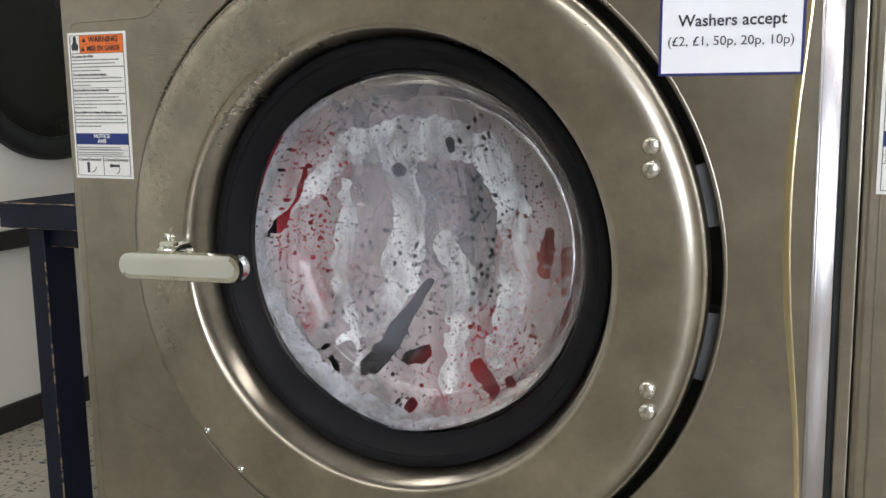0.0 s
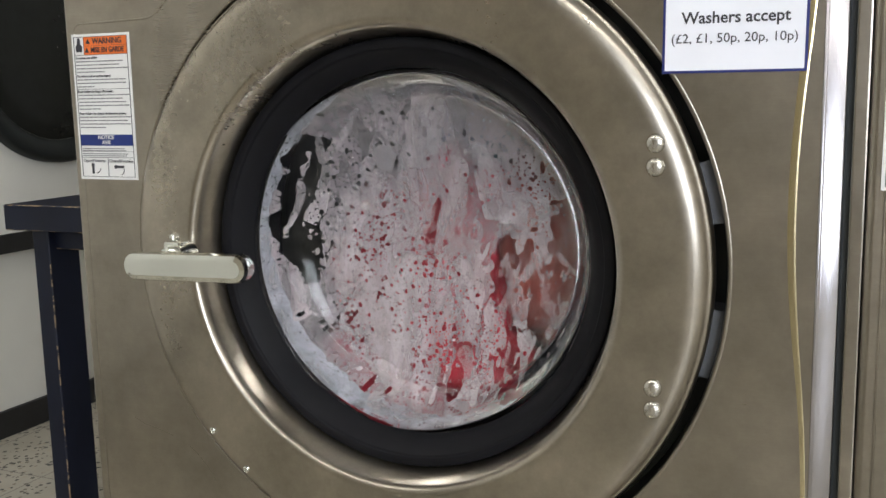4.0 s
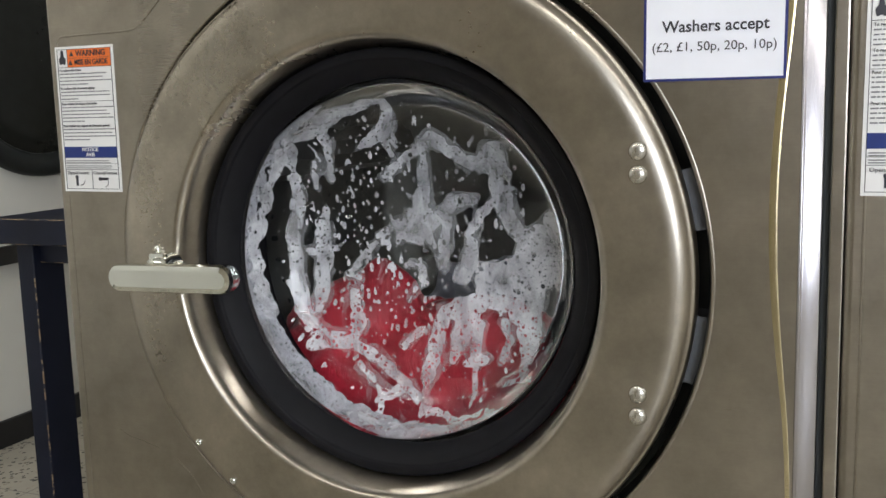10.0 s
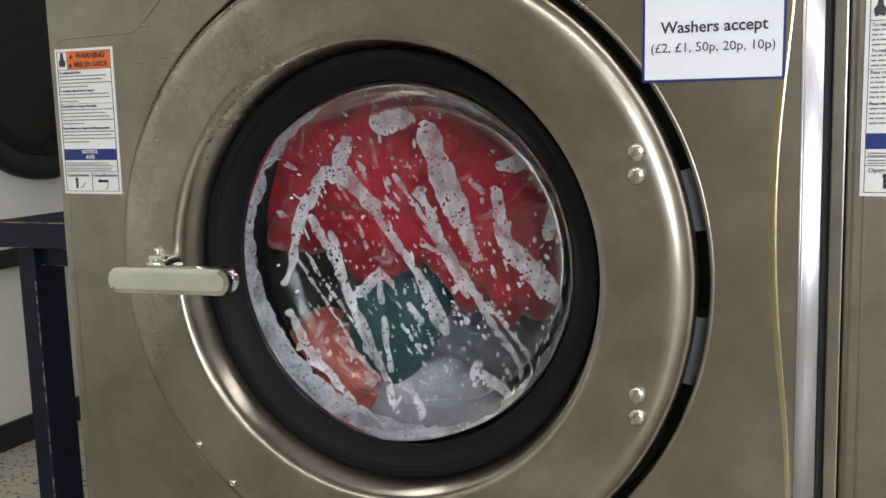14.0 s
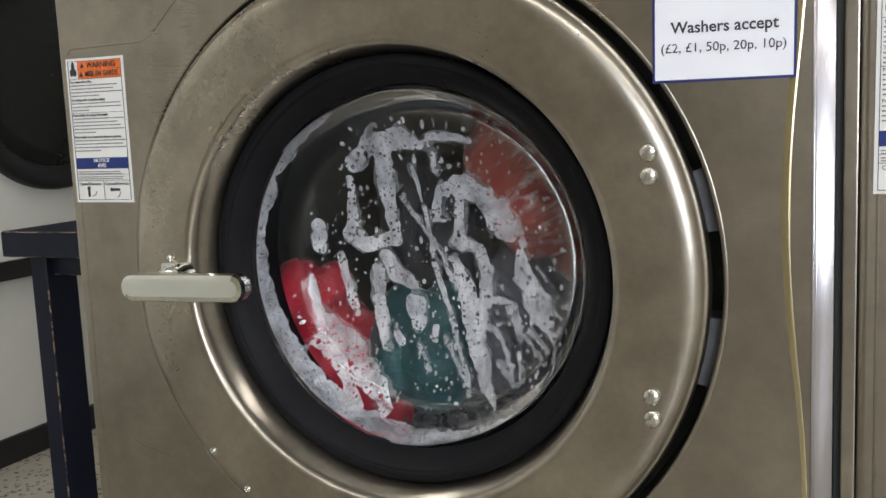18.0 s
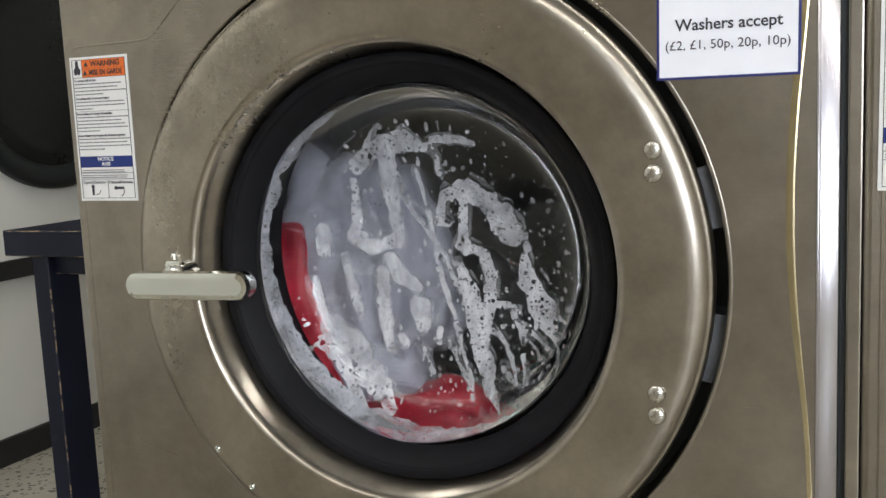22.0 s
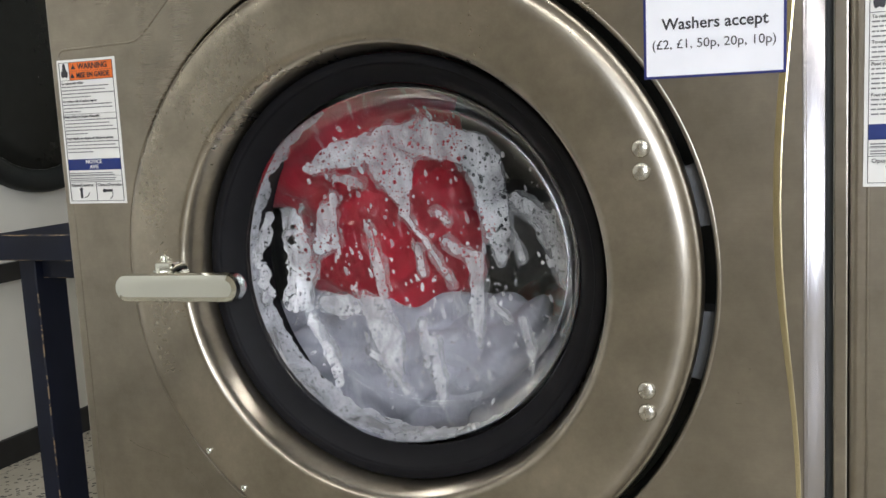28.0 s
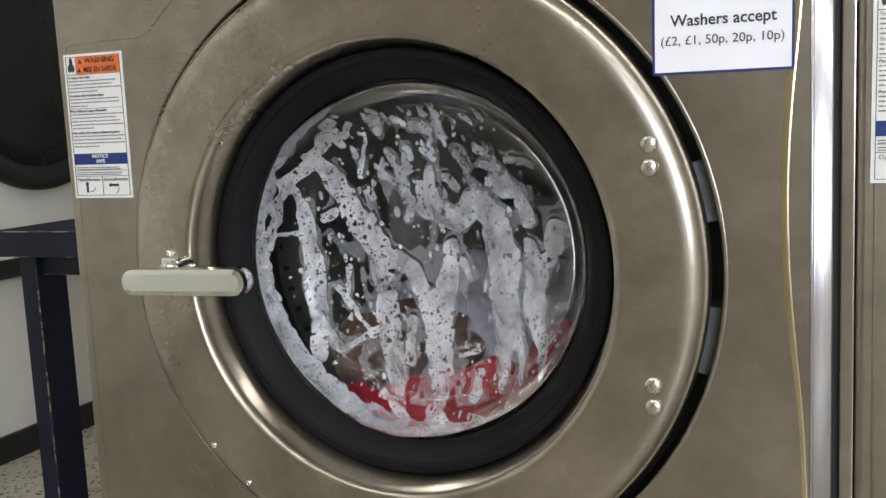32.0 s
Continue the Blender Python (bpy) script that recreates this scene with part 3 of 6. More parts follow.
def washer_machine():
    w = tagged(empty("washing_machine", Matrix.Translation((0, 0, ZC))), "large stainless steel front-loading washer full of suds and laundry", "washer", "row of washers")
    part("front_panel", front_panel(XL + 0.007, XR, -ZC + 0.1, ZT, RO, CO), STEEL, w, "brushed stainless front panel with round opening")
    part("edge_fold", edge_fold(XL + 0.007, -1, -ZC + 0.1, ZT), STEEL, w, smooth=True)
    part("corner_strip", strip_bm(XR, XT, -ZC + 0.1, ZT), POLISHED, w, "bright polished steel corner strip", smooth=True)
    part("panel_glint_line", glint_ridge_bm(), GLINT_STEEL, w, "thin raised yellow line imitating a reflection near the panel's edge", smooth=True)
    # black strip stands in for the deep shade between the two cabinets
    part("gap_shade", box(XT + 0.0005, XT + 0.0062, 0.010, 0.05, -ZC + 0.1, ZT), BLACK, w, "black strip standing in for the shade between the machines")
    part("filler_strip", box(XT + 0.0066, XT + 0.0178, 0.004, 0.05, -ZC + 0.1, ZT, 0.0015), STEEL, w, "narrow steel filler strip beside the dark gap")
    part("side_panel", box(XL, XL + 0.003, 0.03, 0.9, -ZC + 0.1, ZT), STEEL, w)
    part("side_panel", box(XT - 0.003, XT, 0.03, 0.9, -ZC + 0.1, ZT), STEEL, w)
    part("top_panel", box(XL + 0.003, XT - 0.003, 0.0, 0.9, ZT, ZT + 0.003), STEEL, w)
    part("back_panel", box(XL + 0.003, XT - 0.003, 0.897, 0.9, -ZC + 0.1, ZT - 0.002), STEEL, w)
    part("plinth", box(XL + 0.03, XT - 0.03, 0.03, 0.88, -ZC, -ZC + 0.1), BLACK, w, "black base plinth")
    part("pressed_bead", sweep(bead_path(), 0.0016, 6), STEEL, w, smooth=True)
    bead = [(RO + 0.0008 + 0.0026 * (1 - math.cos(a)), 0.002 - 0.0024 * math.sin(a)) for a in [math.pi * i / 8 for i in range(9)]]
    part("opening_bead", lathe(bead, 160), STEEL, w, "rolled edge of the round opening", Matrix.Translation((CO, 0, 0)), True)
    # dark recess behind the door, with the hinge blocks
    part("door_recess", lathe([(0.3255, 0.05), (0.29, 0.052), (0.250, 0.05)]), BLACK, w, "black recess round the door", Matrix.Translation((CO, 0, 0)), True)
    for a0, a1 in ((8.3, 18.4), (-17.3, -5.8)):
        part("hinge_block", lathe([(0.3290, 0.014), (0.314, 0.012), (0.300, 0.030), (0.30, 0.049), (0.3290, 0.049)], 10, a0, a1), HINGE, w, "dark grey hinge block")
    # door
    prof = [(0.300, 0.030), (0.312, 0.024), (0.3180, 0.014), (0.3202, 0.006), (0.3200, 0.000), (0.3186, -0.0052), (0.3172, -0.0072), (0.3164, -0.0072), (0.3145, -0.0110), (0.3095, -0.0150),
            (0.3035, -0.0174), (0.297, -0.0180), (0.294, -0.0181), (0.2440, -0.0181), (0.2420, -0.0180), (0.2390, -0.0172), (0.2362, -0.0150), (0.2342, -0.0112),
            (0.2328, -0.0060), (0.2316, 0.0020), (0.2298, 0.0110), (0.2282, 0.0180), (0.2266, 0.0225), (0.2266, 0.0300)]
    door = part("door", lathe(prof, 192), STEEL_DOOR, w, "spun stainless door ring with rolled edges", smooth=True)
    part("bezel", lathe([(0.2258, 0.029), (0.2258, 0.0215), (0.2252, 0.0192), (0.2235, 0.0180), (0.2165, 0.0190), (0.2152, 0.0196), (0.2146, 0.0222), (0.2136, 0.0230),
                         (0.2080, 0.0268), (0.2015, 0.0345), (0.1975, 0.0405), (0.1958, 0.0430), (0.1965, 0.052), (0.205, 0.055)], 160), RUBBER, door, "black rubber door seal", smooth=True)
    inner = [(max(r - 0.0045, 0.0008), y + 0.0045) for r, y in BOWL][::-1]
    gl = part("door_glass", lathe(BOWL + [(0.0008, 0.1222)] + [(0.0008, 0.1265)] + inner[1:] + [BOWL[0]], 128), DOOR_GLASS, door, "clear domed door glass", smooth=True)
    gl.visible_shadow = False
    for x, z in ((0.2693, 0.1199), (0.2693, 0.0991), (0.2693, -0.1016), (0.2693, -0.1224)):
        b = bmesh.new()
        bmesh.ops.create_uvsphere(b, u_segments=20, v_segments=10, radius=0.0086)
        bmesh.ops.scale(b, vec=(1, 0.55, 1), verts=b.verts[:])
        part("rivet", b, RIVET_STEEL, door, "domed steel rivet", Matrix.Translation((x, -0.0182, z)), True)
    for x, z, r in ((-0.2239, -0.2012, 0.0036), (-0.1812, -0.2411, 0.0036)):
        b = lathe([(r, 0.001), (r, -0.0012), (r * 0.7, -0.002), (r * 0.45, -0.002), (r * 0.4, -0.0008), (0.0002, -0.0008)], 16)
        part("screw", b, CHROME, door, "small cross-head screw", Matrix.Translation((x, -0.0182, z)))
    # lever handle
    hx, hz, L, H = -0.2135, -0.002, 0.0795, 0.0155
    outline = []
    for i in range(13):
        a = -math.pi / 2 + math.pi * i / 12
        outline.append((hx + L - H + H * math.cos(a), hz + H * math.sin(a)))
    for i in range(13):
        a = math.pi / 2 + math.pi * i / 12
        outline.append((hx - L + H + H * math.cos(a), hz + H * math.sin(a)))
    b = extrude_outline(outline, -0.068, -0.046)
    bmesh.ops.bevel(b, geom=[e for e in b.edges if abs(e.verts[0].co.y - e.verts[1].co.y) < 1e-6], offset=0.0066, segments=2, profile=0.55, affect="EDGES")
    part("handle", b, CHROME, door, "chrome lever handle", Matrix.Rotation(radians(-1.15), 4, "Y"))
    part("handle_pivot", lathe([(0.016, -0.017), (0.0155, -0.03), (0.013, -0.036), (0.013, -0.048), (0.0, -0.048)], 32), CHROME, door, "chrome pivot", Matrix.Translation((-0.245, 0, -0.001)), True)
    part("handle_lug", box(-0.262, -0.238, -0.036, -0.0175, 0.003, 0.016, 0.004), CHROME, door)
    b = bmesh.new()
    bmesh.ops.create_uvsphere(b, u_segments=14, v_segments=8, radius=0.0045)
    part("screw", b, CHROME, door, "round-headed screw", Matrix.Translation((-0.261, -0.0195, 0.0184)), True)
    for pts in ([(-0.272, -0.232), (-0.262, -0.240), (-0.250, -0.252), (-0.242, -0.262), (-0.238, -0.270)], [(-0.352, -0.205), (-0.338, -0.212), (-0.318, -0.216), (-0.296, -0.222)]):
        part("scratch", sweep([(x, 0.0002, z) for x, z in pts], 0.0004, 5), SCRATCH, w, "thin dark scratch in the steel")
    # tub and drum
    part("tub_throat", lathe([(0.2550, 0.052), (0.240, 0.055), (0.232, 0.075), (0.232, 0.148)], 96), RUBBER, w, "dark rubber throat", smooth=True)
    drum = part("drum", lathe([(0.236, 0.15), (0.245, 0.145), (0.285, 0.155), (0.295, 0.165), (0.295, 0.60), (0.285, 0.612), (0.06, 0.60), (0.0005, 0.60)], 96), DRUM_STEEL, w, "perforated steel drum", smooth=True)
    for i in range(3):
        b = bmesh.new()
        pr = [(-0.045, 0.294), (-0.03, 0.262), (-0.012, 0.243), (0.012, 0.243), (0.03, 0.262), (0.045, 0.294)]
        f0 = [b.verts.new((x, 0.17, -z)) for x, z in pr]
        f1 = [b.verts.new((x, 0.59, -z)) for x, z in pr]
        for k in range(5):
            b.faces.new((f0[k], f1[k], f1[k + 1], f0[k + 1]))
        b.faces.new(f0[::-1]), b.faces.new(f1)
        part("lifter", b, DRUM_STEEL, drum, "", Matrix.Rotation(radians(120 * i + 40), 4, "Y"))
    holes = bmesh.new()
    for row in range(7):
        for k in range(60):
            if k % 20 in (6, 7, 8):
                continue
            a = radians(6 * k + (3 if row % 2 else 0))
            m = Matrix.Translation((0.2943 * math.cos(a), 0.20 + 0.055 * row, 0.2943 * math.sin(a))) @ Matrix.Rotation(-a, 4, "Y") @ Matrix.Rotation(radians(90), 4, "Y")
            bmesh.ops.create_circle(holes, cap_ends=True, segments=6, radius=0.004, matrix=m)
    tagged(part("perforation", holes, BLACK, drum), kind="stuff")
    warning_label(w)
    return w, drum


WASHER, DRUM = washer_machine()


def neighbour_washer():
    pitch = 0.8547
    w = tagged(empty("washing_machine", Matrix.Translation((pitch, 0, ZC))), "second stainless steel washer standing close beside the first", "washer", "row of washers")
    part("front_panel", box(XL + 0.007, XR, 0, 0.006, -ZC + 0.1, ZT), STEEL, w, "brushed stainless front panel")
    part("edge_fold", edge_fold(XL + 0.007, -1, -ZC + 0.1, ZT), STEEL, w, smooth=True)
    part("corner_strip", strip_bm(XR, XT, -ZC + 0.1, ZT), POLISHED, w, "bright polished steel corner strip", smooth=True)
    part("side_panel", box(XL, XL + 0.003, 0.03, 0.9, -ZC + 0.1, ZT), STEEL, w)
    part("side_panel", box(XT - 0.003, XT, 0.03, 0.9, -ZC + 0.1, ZT), STEEL, w)
    part("top_panel", box(XL + 0.003, XT - 0.003, 0.0, 0.9, ZT, ZT + 0.003), STEEL, w)
    part("plinth", box(XL + 0.03, XT - 0.03, 0.03, 0.88, -ZC, -ZC + 0.1), BLACK, w, "black base plinth")
    part("pressed_bead", sweep([p for p in bead_path() if p[0] < -0.2], 0.0016, 6), STEEL, w, smooth=True)
    warning_label(w)


neighbour_washer()


def notice_sign():
    """The paper notice on the panel, in a navy border."""
    m = Matrix.Translation((0.271, -0.0008, 0.1800 + ZC)) @ Matrix.Rotation(radians(0.6), 4, "Y")
    s = tagged(empty("notice_sign", m), "white paper coin notice with navy border on the steel", "sign")
    w, h, b = 0.1194, 0.150, 0.0022
    part("paper", box(b, w - b, -0.0008, 0, b, h - b), PAPER, s, "white paper sheet")
    f = bmesh.new()
    box(0, w, -0.0010, 0, 0, b, bm=f), box(0, w, -0.0010, 0, h - b, h, bm=f)
    box(0, b, -0.0010, 0, b, h - b, bm=f), box(w - b, w, -0.0010, 0, b, h - b, bm=f)
    part("border", f, NAVY, s, "navy blue border")
    letters("lettering", "Washers accept", 0.0140, INK, s, 0.0605, -0.0011, 0.0462, 0.00022, width=0.0895)
    letters("lettering", "(£2, £1, 50p, 20p, 10p)", 0.0112, INK, s, 0.0595, -0.0011, 0.0290, 0.0, width=0.1035)


notice_sign()


# ---- the corner beyond the washer ----
def navy_table():
    """A stout painted wooden table, its navy paint worn at the edges."""
    x0, x1, y0, y1, h = -1.240, -0.45, 0.625, 1.12, 0.755
    t = tagged(empty("table", Matrix.Translation((x0, y0, 0))), "navy painted wooden table with worn chipped edges", "table")
    W, D = x1 - x0, y1 - y0

    def board(name, *sides):
        b = box(*sides, 0.0022, 1)
        for f in b.faces:
            f.material_index = 0 if max(abs(c) for c in f.normal) > 0.99 else 1
        part(name, b, NAVY_WOOD, t).data.materials.append(NAVY_EDGE)

    board("tabletop", 0, W, 0, D, h - 0.055, h)
    board("apron", 0.05, W - 0.06, 0.05, 0.075, h - 0.10, h - 0.0555)
    board("apron", 0.05, W - 0.06, D - 0.075, D - 0.05, h - 0.10, h - 0.0555)
    for x in (0.045, W - 0.09):
        for y in (0.03, D - 0.13):
            board("leg", x, x + 0.045, y, y + 0.087, 0, h - 0.0555)


navy_table()


def dryer():
    """A wall dryer with a white front and a round black door; it faces the washers' side."""
    m = Matrix.Translation((X0, 1.36, 0)) @ Matrix.Rotation(radians(90), 4, "Z")
    d = tagged(empty("tumble_dryer", m), "white tumble dryer with round black glass door", "dryer")
    part("front_panel", box(-0.46, 0.46, -0.03, 0, 0.60, 2.1, 0.004), ENAMEL, d, "white enamel front panel")
    part("base_trim", box(-0.46, 0.46, -0.034, 0, 0.545, 0.599), SKIRT, d, "black trim strip")
    at = Matrix.Translation((0, 0, 1.14))
    door = part("door", lathe([(0.345, -0.030), (0.345, -0.052), (0.338, -0.062), (0.325, -0.067), (0.305, -0.066), (0.290, -0.058), (0.281, -0.045), (0.276, -0.044)], 96), BLACK, d, "black round door ring", at, True)
    part("door_glass", lathe([(0.2758, -0.0441), (0.25, -0.052), (0.2, -0.06), (0.1, -0.066), (0.0005, -0.067)], 64), SMOKED, door, "smoked door glass", None, True)


dryer()


# ---- soap foam on the glass ----
STEP = 0.001
HALF = 196
GX, GZ = np.meshgrid(np.arange(-HALF, HALF + 1) * STEP, np.arange(-HALF, HALF + 1) * STEP, indexing="ij")
GR = np.hypot(GX, GZ)


def noise_grid(scale, seed, turn=0.0, stretch=1.0, octaves=2):
    """Smooth noise over the disc, drawn out along a direction (degrees from upright)."""
    c, s = math.cos(radians(turn)), math.sin(radians(turn))
    cx, cz = GX[::2, ::2], GZ[::2, ::2]
    coarse = np.full(cx.shape, -1.0)
    for i in range(cx.shape[0]):
        for j in range(cx.shape[1]):
            x, z = cx[i, j], cz[i, j]
            if x * x + z * z < 0.0393:
                p = Vector((seed * 7.3 + (x * c + z * s) * scale, seed * 3.1, (-x * s + z * c) * scale / stretch))
                coarse[i, j] = noise.noise(p) + (0.5 * noise.noise(p * 2.3) if octaves > 1 else 0)
    out = np.empty(GX.shape)
    out[::2, ::2] = coarse
    out[1::2, ::2] = (coarse[1:] + coarse[:-1]) / 2
    out[:, 1::2] = (out[:, 2::2] + out[:, :-2:2]) / 2
    return out


WX = GX + noise_grid(26, 21, octaves=1) * 0.0025 + noise_grid(75, 22, octaves=1) * 0.0018
WZ = GZ + noise_grid(26, 23, octaves=1) * 0.0025 + noise_grid(75, 24, octaves=1) * 0.0018


def strokes_field(strokes, soft=False):
    """Foam drawn as overlapping smears: x, z and width at each bend, in millimetres."""
    f = np.full(GX.shape, -1.0)
    swell = 1.12 + 0.25 * noise_grid(30, 61, octaves=1) + 0.25 * noise_grid(80, 62, octaves=1)
    for s in strokes:
        for k in range(0, len(s) - 3, 3):
            a, b = np.array(s[k:k + 2], float) / 1000, np.array(s[k + 3:k + 5], float) / 1000
            a, b = [p * min(1.0, 0.192 / max(np.hypot(*p), 1e-6)) for p in (a, b)]
            d = b - a
            t = np.clip(((WX - a[0]) * d[0] + (WZ - a[1]) * d[1]) / max(d @ d, 1e-9), 0, 1)
            f = np.maximum(f, (s[k + 2] + (s[k + 5] - s[k + 2]) * t) / 2000 * swell - np.hypot(WX - a[0] - t * d[0], WZ - a[1] - t * d[1]))
    return f + noise_grid(20, 63) * 0.008 if soft else f


def gaps(field, count, seed, size):
    """Round and drawn-out gaps where the foam has burst."""
    rnd = random.Random(seed)
    for _ in range(count):
        a, r = rnd.uniform(0, 2 * math.pi), 0.18 * math.sqrt(rnd.random())
        w = size * (0.3 + rnd.random() ** 2) / 1000
        field = np.minimum(field, np.hypot(WX - r * math.cos(a), (WZ - r * math.sin(a)) / (1 + 1.2 * rnd.random())) - w)
    return field


def net(scale, seed, turn, stretch, width, breaks):
    """A lace of thin strands, thick and broken in turns."""
    line = np.abs(noise_grid(scale, seed, turn, stretch, 1)) / scale
    return width * (1 + breaks * 1.6 * noise_grid(28, seed + 40, turn, 1.5, 1)) - line


def flecks_field(count, seed, x0, x1, z0, z1, size, tall, lean):
    """Small separate drops, drawn out downwards."""
    rnd = random.Random(seed)
    f = np.full(GX.shape, -1.0)
    for _ in range(count):
        x, z = rnd.uniform(x0, x1) / 1000, rnd.uniform(z0, z1) / 1000
        w = size * (0.55 + 0.9 * rnd.random() ** 2) / 1000
        k = tall * (0.6 + 0.8 * rnd.random())
        a = radians(lean + rnd.uniform(-14, 14))
        u = (GX - x) * math.cos(a) + (GZ - z) * math.sin(a)
        v = -(GX - x) * math.sin(a) + (GZ - z) * math.cos(a)
        f = np.maximum(f, w - np.hypot(u * (1 + 0.35 * np.sign(v) * np.minimum(np.abs(v) / (w * k), 1)), v / k))
    return f


def spatter(field, count, seed):
    """Small drops flung or left behind beside the smears, drawn out downwards, and small bites out of their edges."""
    rnd = random.Random(seed)
    near = np.argwhere((field > -0.016) & (field < -0.0025) & (GR < 0.182))
    rims = np.argwhere((field > 0.0002) & (field < 0.0030) & (GR < 0.182))
    out = field.copy()
    for k in range(count):
        drop = k % 3 > 0
        i, j = (near if drop else rims)[rnd.randrange(len(near if drop else rims))]
        w, tall = 0.0009 + 0.0016 * rnd.random() ** 3, 1 + 1.6 * rnd.random() ** 2
        n = 7
        at = np.s_[max(i - n, 0):i + n + 1, max(j - n, 0):j + n + 1]
        d = w - np.hypot(GX[at] - GX[i, j], (GZ[at] - GZ[i, j]) / (tall if drop else 1))
        out[at] = np.maximum(out[at], d) if drop else np.minimum(out[at], -d)
    return out


def bubbles(field, count, seed):
    """Small round bubbles, in swarms, that one sees through."""
    rnd = random.Random(seed)
    swarms = [(rnd.uniform(-0.17, 0.17), rnd.uniform(-0.17, 0.17), rnd.uniform(0.015, 0.06)) for _ in range(22)]
    for _ in range(count):
        x, z, spread = rnd.choice(swarms)
        x, z = x + rnd.gauss(0, spread), z + rnd.gauss(0, spread)
        r = 0.0010 + 0.0020 * rnd.random() ** 4
        i, j = round(x / STEP) + HALF, round(z / STEP) + HALF
        if 4 < i < 2 * HALF - 4 and 4 < j < 2 * HALF - 4:
            at = np.s_[i - 4:i + 5, j - 4:j + 5]
            field[at] = np.minimum(field[at], np.hypot(GX[at] - x, GZ[at] - z) - r)
    return field


def foam_meshes(field, limit=0.1945, count=420, seed=1, lift=0.0):
    """Closed foam patches where the field is above nought, one for each patch, shaped to the bowl."""
    for _ in range(1):
        pad = np.pad(field, 1, mode="edge")
        field = (pad[:-2, 1:-1] + pad[2:, 1:-1] + pad[1:-1, :-2] + pad[1:-1, 2:] + 2 * field) / 6
    field = bubbles(np.minimum(field, limit - GR), count, seed)
    inside = field > 0
    verts, index, faces = [], {}, []

    def corner(i, j):
        key = (i, j)
        if key not in index:
            index[key] = len(verts)
            verts.append((GX[i, j], GZ[i, j], field[i, j]))
        return index[key]

    def cut(i, j, k, l):
        key = (i, j, k, l) if (i, j) < (k, l) else (k, l, i, j)
        if key not in index:
            u = field[i, j] / (field[i, j] - field[k, l])
            index[key] = len(verts)
            verts.append((GX[i, j] + u * (GX[k, l] - GX[i, j]), GZ[i, j] + u * (GZ[k, l] - GZ[i, j]), 0.0))
        return index[key]

    some = inside[:-1, :-1] | inside[1:, :-1] | inside[1:, 1:] | inside[:-1, 1:]
    for i, j in np.argwhere(some):
        ring = ((i, j), (i + 1, j), (i + 1, j + 1), (i, j + 1))
        poly = []
        for a, b in zip(ring, ring[1:] + ring[:1]):
            if inside[a]:
                poly.append(corner(*a))
            if inside[a] != inside[b]:
                poly.append(cut(*a, *b))
        if len(poly) > 2:
            faces.append(poly)
    root = list(range(len(verts)))

    def find(a):
        while root[a] != a:
            root[a] = root[root[a]]
            a = root[a]
        return a

    for f in faces:
        for v in f[1:]:
            root[find(v)] = find(f[0])
    groups = {}
    for f in faces:
        groups.setdefault(find(f[0]), []).append(f)
    big, small = [], []
    for g in groups.values():
        (big if len(g) > 340 else small).append(g)
    if small:
        big.append([f for g in small for f in g])
    return [(patch_mesh(verts, g, lift), bool(small) and g is big[-1]) for g in big]


def patch_mesh(verts, faces, lift=0.0):
    used = sorted({v for f in faces for v in f})
    at = {v: k for k, v in enumerate(used)}
    n = len(used)
    x, z, f = (np.array([verts[v][k] for v in used]) for k in (0, 1, 2))
    r = np.hypot(x, z)
    y = np.array([bowl_y(v) for v in r]) + 0.0006 + lift
    back = y + 0.0008 + np.minimum(np.maximum(f, 0) * 0.45, 0.005)
    c = (float(x.mean()), float(y.mean()), float(z.mean()))
    co = [(x[k] - c[0], y[k] - c[1], z[k] - c[2]) for k in range(n)] + [(x[k] - c[0], back[k] - c[1], z[k] - c[2]) for k in range(n)]
    front = [[at[v] for v in p] for p in faces]
    edges = {}
    for p in front:
        for a, b in zip(p, p[1:] + p[:1]):
            edges[a, b] = 1
    rims = [(b, a, a + n, b + n) for a, b in edges if (b, a) not in edges]
    me = bpy.data.meshes.new("foam_patch")
    me.from_pydata(co, [], front + [[v + n for v in p[::-1]] for p in front] + rims)
    me.polygons.foreach_set("material_index", [0] * len(front) + [1] * (len(front) + len(rims)))
    return me, c


FOAMS = []          # object, centre on the glass, from, to, slip


def foam_layer(field, material, t0, t1, slip, seed, label, spread=0.5, lift=0.0, froth=None):
    rnd = random.Random(seed)
    if material is FILM:
        field = np.minimum(field, 0.172 - GR)
    for (me, c), small in foam_meshes(field, count=1300 if froth else 420, seed=froth or seed, lift=lift):
        me.materials.append(material)
        me.materials.append(FOAM_BACK)
        ob = new("foam_flecks" if small else "foam_patch", me)
        tagged(ob, "scattered white soap flecks on the inside of the glass" if small else label, "foam", "foam on the glass", "stuff" if small else "")
        d = rnd.uniform(-spread, spread) * 0.5
        FOAMS.append((ob, c, t0 + d if t0 > 0.2 else -1, t1 + d if t1 < 31.9 else 40, slip * rnd.uniform(0.7, 1.2), rnd.random()))


